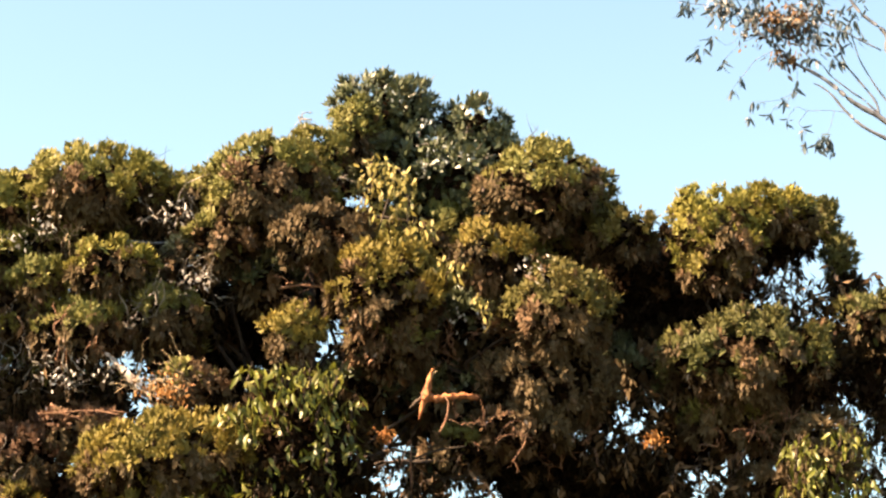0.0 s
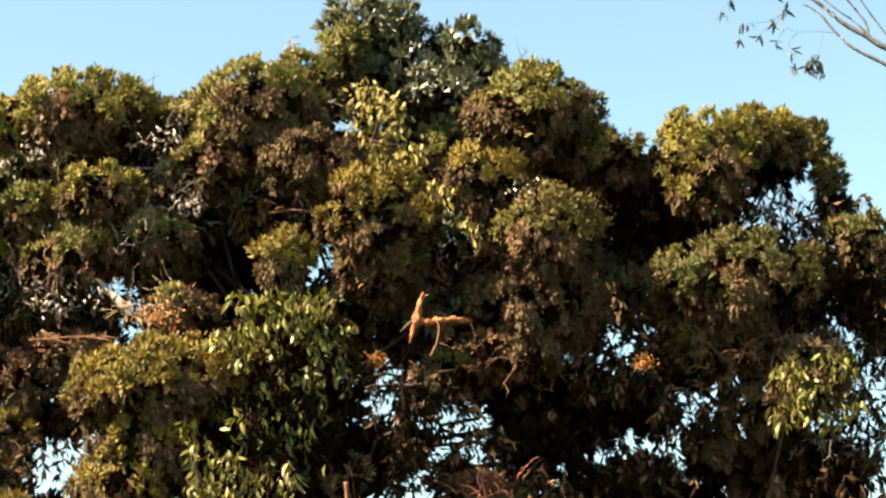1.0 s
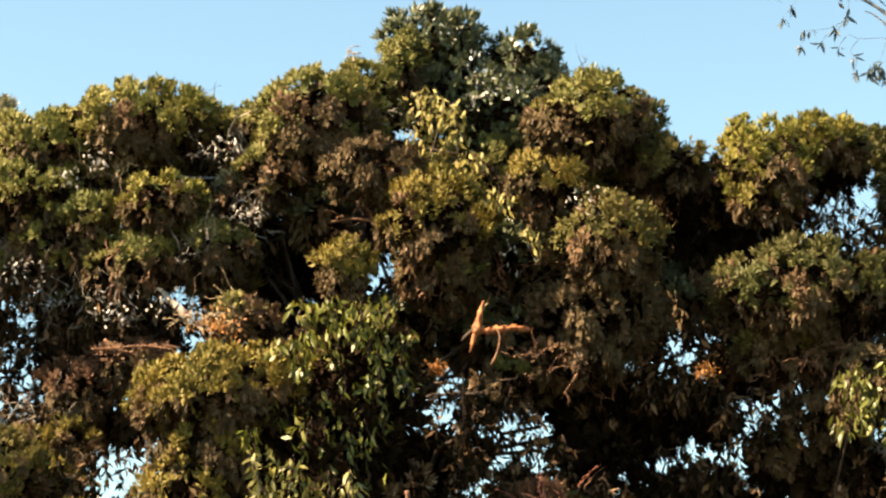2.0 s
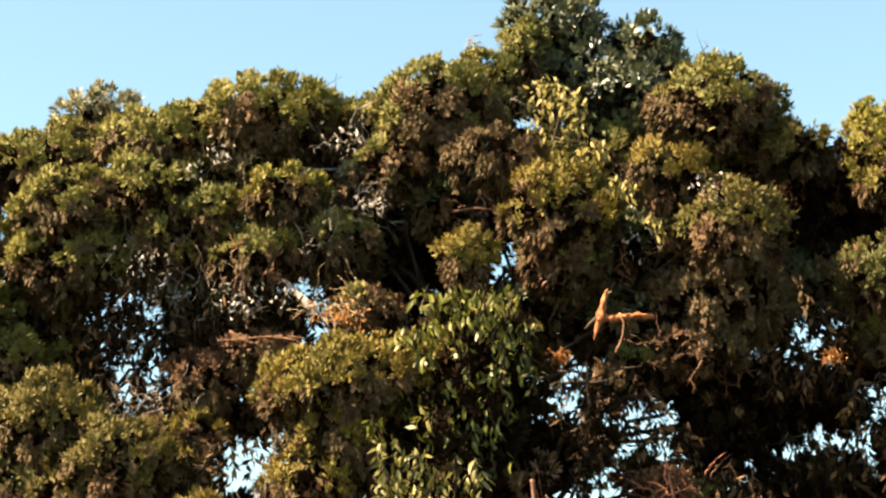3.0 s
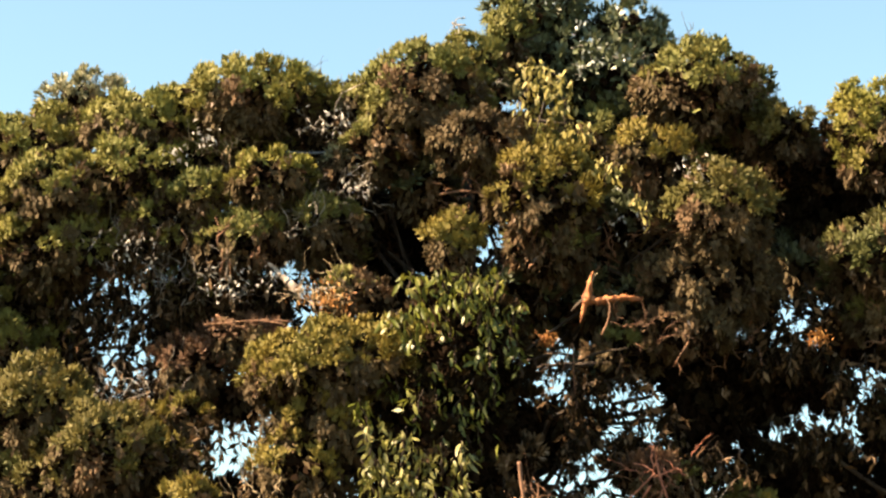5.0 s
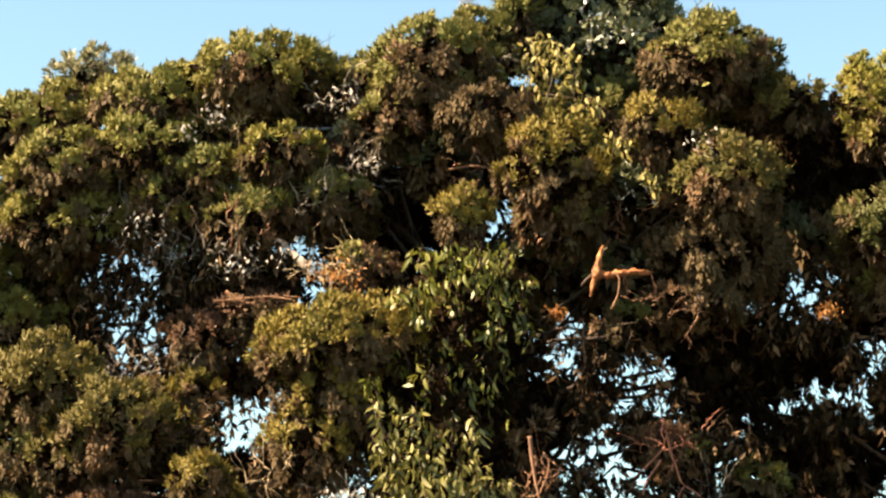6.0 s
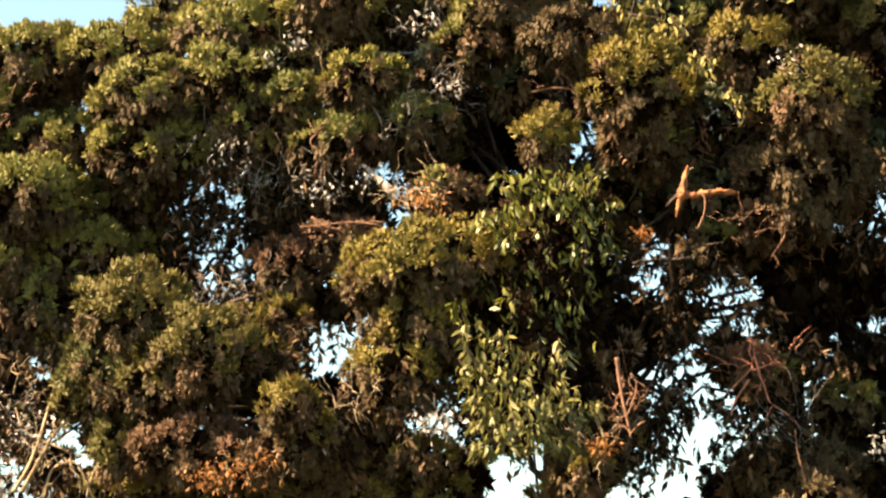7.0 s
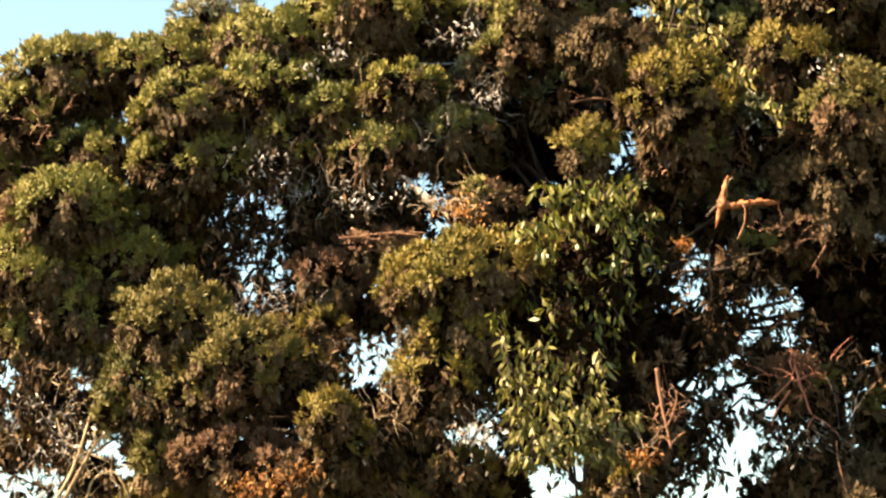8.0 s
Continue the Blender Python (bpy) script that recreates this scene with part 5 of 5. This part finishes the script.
broad(faded_shoots, -3.70, 32.10, 6.83, 0.22, 0.27, 10, 19)
broad(faded_shoots, -3.51, 32.20, 5.64, 0.23, 0.18, 10, 15)
broad(faded_shoots, -1.69, 32.20, 6.20, 0.16, 0.18, 5, 8)
broad(faded_shoots, -2.10, 32.30, 5.74, 0.20, 0.20, 6, 11)
yellow_climber = climber("yellowing_climber", (-2.5, 36.5), (-0.88, 34.5, 13.89), "yellowing broad-leaved climber high in the crown", YELLOW, YELLOW_LEAVES)
broad(yellow_climber, -1.11, 34.1, 14.07, 0.39, 0.37, 26, 60)
broad(yellow_climber, -0.67, 34.1, 13.69, 0.34, 0.49, 26, 60)
broad(yellow_climber, -1.26, 34.1, 13.5, 0.27, 0.29, 14, 30)
broad(yellow_climber, -0.39, 34.1, 12.96, 0.31, 0.39, 26, 60)
broad(yellow_climber, -0.3, 34, 12.47, 0.25, 0.25, 14, 30)
broad(yellow_climber, 0.12, 33.6, 12.18, 0.34, 0.23, 16, 30)
broad(yellow_climber, 0.63, 33.5, 11.54, 0.13, 0.24, 8, 6)
broad(yellow_climber, 0.76, 33.5, 11.29, 0.09, 0.19, 6, 4)
trailing_climber = climber("trailing_climber", (5.3, 36.4), (6.2, 34.2, 9.14), "pale green climber trailing from a rounded tree", BROAD, BROAD_LEAVES)
broad(trailing_climber, 5.89, 33.8, 8.96, 0.33, 0.38, 22, 24)
broad(trailing_climber, 6.29, 33.8, 8.68, 0.38, 0.33, 22, 24)
broad(trailing_climber, 6.63, 33.9, 9.32, 0.34, 0.29, 16, 16)
broad(trailing_climber, 5.89, 33.8, 8.39, 0.38, 0.28, 14, 16)
broad(trailing_climber, 5.93, 33.8, 9.06, 0.29, 0.29, 10, 8)
broad(trailing_climber, 6.80, 33.90, 9.15, 0.32, 0.34, 16, 20)
broad(trailing_climber, 6.49, 33.90, 8.25, 0.32, 0.32, 16, 20)
broad(trailing_climber, 6.93, 34.00, 8.60, 0.27, 0.32, 12, 16)

# ---- broken limb and bare branches ----
torn_limb = branch(tall_tree, [(0.59, 34.1, 10.05), (0.34, 33.9, 10.03), (0.09, 33.85, 10), (-0.1, 33.8, 9.96), (-0.3, 33.8, 9.99)], 0.038, 0.062, TORN, "broken_limb", "torn orange broken limb", 9)
branch(tall_tree, [(-0.17, 33.8, 10.48), (-0.22, 33.8, 10.32), (-0.26, 33.78, 10.12), (-0.3, 33.78, 9.91)], 0.010, 0.080, TORN, "splinter", "upright orange splinter", 9, torn_limb)
branch(tall_tree, [(-0.3, 33.74, 9.98), (-0.35, 33.76, 9.78), (-0.4, 33.8, 9.6)], 0.055, 0.01, TORN, "splinter", "hanging orange splinter", 7, torn_limb)
branch(tall_tree, [(-0.09, 33.8, 10.44), (-0.17, 33.8, 10.38), (-0.25, 33.8, 10.16)], 0.005, 0.026, STRAW, "splinter", "pale split tip", 5, torn_limb)
branch(tall_tree, [(-0.55, 33.85, 9.81), (-0.46, 33.8, 9.89), (-0.3, 33.75, 10.02)], 0.015, 0.035, BARK, "bark_flap", "dull red flap of bark", under=torn_limb)
branch(tall_tree, [(-0.02, 33.75, 10.01), (0.05, 33.7, 9.95), (0.09, 33.7, 9.83), (0.05, 33.7, 9.59), (-0.06, 33.7, 9.36)], 0.012, 0.014, RED_BARK, "bark_strip", "hanging strip of bark", under=torn_limb)
branch(tall_tree, [(-0.86, 34.6, 8.87), (-0.57, 34.6, 9.06), (-0.13, 34.6, 9.25), (0.39, 34.6, 9.33)], 0.016, 0.016, BARK)
branch(tall_tree, [(-0.76, 34.8, 8.91), (-0.56, 34.7, 9.47), (-0.55, 34.7, 8.88), (-0.49, 34.7, 8.3)], 0.012, 0.018, RED_BARK)
branch(tall_tree, [(-6.84, 34.4, 9.74), (-6.35, 34.4, 9.78), (-5.86, 34.4, 9.73), (-5.27, 34.4, 9.77)], 0.02, 0.012, RED_BARK)
branch(tall_tree, [(-6.63, 34.3, 9.99), (-6.23, 34.3, 9.76), (-5.85, 34.3, 9.89), (-5.31, 34.3, 9.84)], 0.022, 0.01, RED_BARK)
branch(tall_tree, [(-2.82, 34.6, 12.13), (-2.38, 34.6, 12.18), (-1.79, 34.6, 12.08)], 0.025, 0.015, RED_BARK)
branch(tall_tree, [(-5.8, 34.8, 13.08), (-5.09, 34.8, 13.02), (-4.39, 34.8, 13.04), (-3.19, 34.9, 12.92)], 0.025, 0.012, PALE_BARK)
branch(tall_tree, [(-1.79, 34.8, 13.47), (-1.19, 34.8, 13.51), (-0.59, 34.8, 13.41)], 0.035, 0.03, BARK)
branch(round_tree, [(0.78, 33.30, 7.15), (0.83, 33.30, 6.87), (0.91, 33.30, 6.64), (0.99, 33.30, 6.39), (1.21, 33.30, 6.23), (1.41, 33.30, 6.02)], 0.020, 0.010, ROOT_RED)
branch(round_tree, [(0.74, 33.30, 6.98), (0.55, 33.30, 6.79), (0.38, 33.30, 6.63), (0.22, 33.30, 6.49)], 0.018, 0.008, ROOT_RED)
branch(round_tree, [(0.67, 33.30, 6.78), (0.54, 33.30, 6.59), (0.42, 33.30, 6.41), (0.36, 33.30, 6.21)], 0.018, 0.009, ROOT_RED)
branch(round_tree, [(0.73, 33.30, 6.92), (0.92, 33.30, 6.98), (1.09, 33.30, 7.04), (1.19, 33.30, 7.00)], 0.014, 0.006, ROOT_RED)
branch(round_tree, [(0.70, 33.30, 7.02), (0.56, 33.30, 7.11), (0.40, 33.30, 7.14)], 0.014, 0.006, ROOT_RED)
branch(round_tree, [(0.74, 33.30, 7.06), (0.69, 33.30, 7.24), (0.73, 33.30, 7.40)], 0.012, 0.005, ROOT_RED)
branch(round_tree, [(1.02, 33.30, 6.34), (0.94, 33.30, 6.22), (0.90, 33.30, 6.04)], 0.010, 0.005, ROOT_RED)
branch(round_tree, [(1.36, 33.4, 5.96), (1.38, 33.4, 5.61), (1.49, 33.4, 5.07)], 0.007, 0.015, RED_BARK)
branch(ochre_tree, [(-1.36, 31.70, 6.93), (-1.33, 31.70, 6.60), (-1.29, 31.70, 6.29), (-1.24, 31.70, 6.02), (-1.18, 31.70, 5.68)], 0.036, 0.014, RED_BARK)
branch(ochre_tree, [(-1.24, 31.70, 6.02), (-1.15, 31.70, 6.20), (-1.08, 31.70, 6.43), (-1.08, 31.70, 6.59)], 0.016, 0.007, RED_BARK)
branch(ochre_tree, [(-1.19, 31.70, 5.77), (-1.31, 31.70, 5.89), (-1.41, 31.70, 5.87)], 0.011, 0.005, RED_BARK)
branch(ochre_tree, [(-1.20, 31.70, 5.73), (-1.07, 31.70, 5.88), (-0.95, 31.70, 5.94)], 0.012, 0.006, RED_BARK)
branch(ochre_tree, [(-11.28, 32.8, 5.23), (-11.01, 32.8, 5.68), (-10.79, 32.8, 6.33), (-10.66, 32.8, 6.84), (-10.55, 32.8, 7.24)], 0.035, 0.012, STRAW)
branch(ochre_tree, [(-11.17, 32.9, 5.24), (-10.81, 32.9, 5.88), (-10.67, 32.9, 6.15), (-10.44, 32.9, 6.38)], 0.04, 0.02, STRAW)
branch(ochre_tree, [(-10.79, 32.9, 5.13), (-10.66, 32.9, 5.59), (-10.32, 32.9, 5.72), (-10.08, 32.9, 5.39), (-9.97, 32.9, 5.12)], 0.02, 0.02, STRAW)
branch(ochre_tree, [(-10.07, 32.9, 5.12), (-9.94, 32.9, 5.57), (-9.65, 32.9, 5.61), (-9.5, 32.9, 5.2)], 0.02, 0.015, STRAW)
branch(ochre_tree, [(-11.35, 33, 6.65), (-11.19, 33, 6.27), (-10.85, 33, 6.08), (-10.46, 33, 5.92)], 0.015, 0.02, STRAW)
branch(tall_tree, [(-5.78, 34.25, 10.88), (-5.67, 34.25, 10.82), (-5.53, 34.25, 10.66), (-5.40, 34.25, 10.55), (-5.21, 34.25, 10.35)], 0.018, 0.075, PALE_WOOD, "bare_limb", "pale bare limb stripped of its bark", 9)
branch(tall_tree, [(-6.76, 33.90, 9.73), (-6.36, 33.90, 9.75), (-5.87, 33.90, 9.78), (-5.39, 33.90, 9.71)], 0.008, 0.016, RED_BARK)
for args in ((3.15, 34.00, 5.71, 0.13, 30), (-0.98, 33.4, 9.26, 0.14, 40), (3.51, 33.8, 9.29, 0.13, 40), (-1.66, 31.9, 5.60, 0.17, 90), (-7.24, 31.8, 5.38, 0.3, 90), (-7.78, 31.8, 5.26, 0.25, 60), (-6.88, 31.8, 5.55, 0.15, 30), (-4.6, 33.7, 10.09, 0.3, 80), (0.91, 34.8, 7.39, 0.25, 50)):
    bunch(tall_tree, *args, ORANGE)
# pale bunches, among them painted leaf glints and flecks of sky
for args in ((2.79, 34.00, 5.79, 0.22, 26), (-6.47, 33.90, 10.43, 0.28, 22), (-4.61, 34.1, 13.39, 0.24, 24), (-4.13, 34, 12.11, 0.22, 26), (-6.8, 33.9, 13.12, 0.2, 16), (-7.34, 33.9, 12.82, 0.2, 12), (-8.04, 33.8, 11.08, 0.35, 24), (-5.83, 34.1, 10.52, 0.4, 24), (1.49, 33.5, 12.16, 0.25, 14), (0.34, 34.1, 11.38, 0.25, 12), (-4.23, 32, 6.03, 0.3, 34), (0.83, 33.4, 5.98, 0.3, 16), (-10.94, 32.4, 6.09, 0.4, 26), (-6.56, 32, 5.83, 0.3, 14), (-11.66, 33, 6.91, 0.3, 14), (-11.16, 33, 6.32, 0.3, 14), (-11.72, 33, 5.78, 0.3, 14), (-10.78, 33, 6.50, 0.3, 14), (-11.32, 33, 5.40, 0.3, 14)):
    bunch(tall_tree, *args, PALE_FLECK)
# pale bunches paint sky glints on the treetop's glossy leaves
for args in ((-0.25, 35.6, 15.63, 0.12, 7), (-0.09, 35.5, 15.04, 0.2, 8), (0.48, 35.7, 15, 0.15, 6), (-0.88, 35.9, 16.31, 0.15, 5), (-0.4, 35.6, 14.69, 0.2, 6)):
    bunch(dark_tree, *args, GLINT)

# ---- overhanging gum tree ----
gum_tree = (tagged(new("gum_tree"), "gum tree with bare grey branches and sparse leaves", "tree"), None, GUM_EACH)
gum_tree[0].location = (8.2, 21.5, 0)
trunk_line = [(Vector((-0.25 * math.sin(2.2 * s), 0, 13 * s - 0.1)), 0.3 - 0.2 * s) for s in [i / 10 for i in range(11)]]
part("trunk", tube_mesh("trunk", [trunk_line], 12), [PALE_BARK], gum_tree[0])
low_branch = branch(gum_tree, [(8.05, 21.5, 7.6), (6.20, 21.9, 9.26), (5.62, 21.95, 9.82), (5.27, 22.00, 10.11), (5.07, 22.00, 10.23), (4.90, 22.00, 10.35), (4.65, 22.00, 10.51), (4.44, 22.00, 10.71), (4.22, 22.00, 10.87), (4.04, 22.00, 10.97), (3.85, 22.00, 11.17), (3.60, 22.00, 11.38)], 0.05, 0.008, PALE_BARK)
branch(gum_tree, [(4.94, 22.00, 10.33), (4.93, 22.00, 10.46), (4.88, 22.00, 10.57), (4.73, 22.00, 10.78), (4.60, 22.00, 10.97), (4.55, 22.00, 11.16), (4.52, 22.00, 11.52)], 0.015, 0.007, PALE_BARK)
branch(gum_tree, [(4.98, 22.00, 10.32), (4.78, 22.00, 10.53), (4.66, 22.00, 10.62), (4.43, 22.00, 10.82), (4.33, 22.00, 10.96), (4.17, 22.00, 11.07), (4.02, 22.00, 11.31)], 0.011, 0.005, PALE_BARK)
branch(gum_tree, [(8.05, 21.5, 7.1), (6.19, 21.9, 9.21), (5.67, 21.95, 9.65), (5.32, 22.00, 9.87), (5.06, 22.00, 10.03), (4.76, 22.00, 10.20), (4.57, 22.00, 10.39), (4.43, 22.00, 10.58), (4.31, 22.00, 10.69), (4.22, 22.00, 10.73)], 0.035, 0.006, PALE_BARK)
branch(gum_tree, [(5.27, 22.00, 10.13), (5.09, 22.00, 10.44), (4.92, 22.00, 10.71), (4.78, 22.00, 10.99), (4.73, 22.00, 11.16), (4.65, 22.00, 11.52)], 0.012, 0.005, PALE_BARK)
branch(gum_tree, [(4.58, 22.00, 10.38), (4.39, 22.00, 10.40), (4.14, 22.00, 10.40), (4.02, 22.00, 10.45)], 0.0035, 0.002, PALE_BARK, "twig", under=low_branch)
branch(gum_tree, [(4.44, 22.00, 10.40), (4.40, 22.00, 10.25), (4.35, 22.00, 10.12)], 0.0035, 0.002, PALE_BARK, "twig", under=low_branch)
branch(gum_tree, [(4.04, 22.00, 10.97), (4.04, 22.00, 10.80), (4.01, 22.00, 10.64)], 0.0035, 0.002, PALE_BARK, "twig", under=low_branch)
branch(gum_tree, [(4.01, 22.00, 10.64), (3.82, 22.00, 10.53), (3.51, 22.00, 10.50)], 0.0035, 0.002, PALE_BARK, "twig", under=low_branch)
branch(gum_tree, [(4.02, 22.00, 10.45), (3.93, 22.00, 10.35), (3.90, 22.00, 10.24)], 0.0035, 0.002, PALE_BARK, "twig", under=low_branch)
branch(gum_tree, [(4.14, 22.00, 10.40), (4.03, 22.00, 10.25), (4.10, 22.00, 10.16), (4.06, 22.00, 10.01)], 0.0035, 0.002, PALE_BARK, "twig", under=low_branch)
branch(gum_tree, [(3.85, 22.00, 11.17), (3.59, 22.00, 11.03), (3.44, 22.00, 10.85), (3.28, 22.00, 10.64)], 0.0035, 0.002, PALE_BARK, "twig", under=low_branch)
branch(gum_tree, [(3.67, 22.00, 11.35), (3.40, 22.00, 11.21), (3.20, 22.00, 11.00)], 0.0035, 0.002, PALE_BARK, "twig", under=low_branch)
branch(gum_tree, [(3.51, 22.00, 10.50), (3.50, 22.00, 10.41), (3.47, 22.00, 10.31)], 0.0035, 0.002, PALE_BARK, "twig", under=low_branch)
branch(gum_tree, [(3.91, 22.00, 10.52), (3.79, 22.00, 10.46), (3.71, 22.00, 10.35)], 0.0035, 0.002, PALE_BARK, "twig", under=low_branch)
branch(gum_tree, [(8.05, 21.5, 8.0), (7.0, 21.4, 9.6), (5.22, 21.8, 10.84), (5.04, 21.8, 11.26), (4.75, 21.8, 11.54), (4.52, 21.8, 11.97)], 0.0385, 0.0140, PALE_BARK)
branch(gum_tree, [(4.26, 22, 11.35), (3.88, 22, 11.56), (3.36, 22, 11.67), (2.71, 22, 11.74)], 0.0077, 0.0035, PALE_BARK)
branch(gum_tree, [(3.55, 22, 11.49), (3.28, 22, 11.21), (3.1, 22, 11.33)], 0.003, 0.0015, PALE_BARK, "twig", under=low_branch)
branch(gum_tree, [(4.98, 21.8, 11.05), (4.6, 21.8, 11.26), (4.23, 21.8, 11.47), (3.99, 21.8, 11.82)], 0.0088, 0.0035, PALE_BARK)
rng = np.random.default_rng(4)
gum_base = Vector(gum_tree[0].location)


def gum_leaves(centre, r, count):
    d = unit(rng.normal(size=(count, 3)))
    leaf_objects(gum_tree[0], GUM_LEAVES, np.array(Vector(centre) - gum_base) + d * r * rng.uniform(0.2, 1, (count, 1)), rng, 0.6)


gum_leaves((3.84, 22, 11.43), 0.26, 105)
gum_leaves((2.81, 22, 11.69), 0.13, 27)
gum_leaves((3.2, 22, 11.67), 0.18, 45)
gum_leaves((3.56, 22, 11.63), 0.22, 75)
gum_leaves((4.17, 22, 11.63), 0.26, 66)
gum_leaves((4.26, 22, 11.35), 0.16, 30)
gum_leaves((3.3, 22, 11.85), 0.3, 45)
gum_leaves((3.1, 22, 11.31), 0.06, 6)
gum_leaves((4.29, 22, 10.06), 0.14, 36)
gum_leaves((4.42, 22, 9.91), 0.05, 5)
gum_leaves((4.09, 22, 9.99), 0.05, 6)
gum_leaves((4.07, 22, 10.16), 0.05, 5)
gum_leaves((4.02, 22, 10.67), 0.07, 9)
gum_leaves((3.90, 22, 10.53), 0.07, 8)
gum_leaves((3.90, 22, 10.27), 0.04, 4)
gum_leaves((3.71, 22, 10.36), 0.04, 3)
gum_leaves((3.47, 22, 10.31), 0.04, 4)
gum_leaves((3.60, 22, 10.50), 0.05, 4)
gum_leaves((3.51, 22, 10.50), 0.04, 3)
gum_leaves((3.29, 22, 10.63), 0.05, 6)
gum_leaves((3.40, 22, 10.78), 0.05, 6)
gum_leaves((3.21, 22, 10.98), 0.07, 7)
gum_leaves((2.89, 22, 11.07), 0.07, 8)
gum_leaves((4.49, 22, 11.01), 0.09, 18)
gum_leaves((3.78, 22, 11.06), 0.08, 12)
gum_leaves((3.97, 22, 11.08), 0.10, 16)
gum_leaves((4.23, 22, 11.03), 0.07, 8)
gum_leaves((2.93, 22, 11.17), 0.07, 5)
gum_leaves((4.5, 21.9, 11.3), 0.3, 34)
gum_leaves((4.62, 21.8, 11.47), 0.35, 45)
gum_leaves((4.34, 21.9, 11.94), 0.5, 75)
bunch(gum_tree, 3.84, 22, 11.45, 0.22, 90, DRY)
bunch(gum_tree, 4.02, 22, 11.52, 0.22, 90, DRY)
bunch(gum_tree, 3.94, 22, 11.04, 0.14, 30, DRY)
# pale bunches paint the highlights among the gum leaves
bunch(gum_tree, 4.22, 22, 11.24, 0.12, 14, PALE_FLECK)
bunch(gum_tree, 3.17, 22, 11.74, 0.16, 16, PALE_FLECK)
bunch(gum_tree, 3.5, 22, 11.5, 0.22, 22, PALE_FLECK)
bunch(gum_tree, 4.1, 22, 11.5, 0.26, 24, PALE_FLECK)
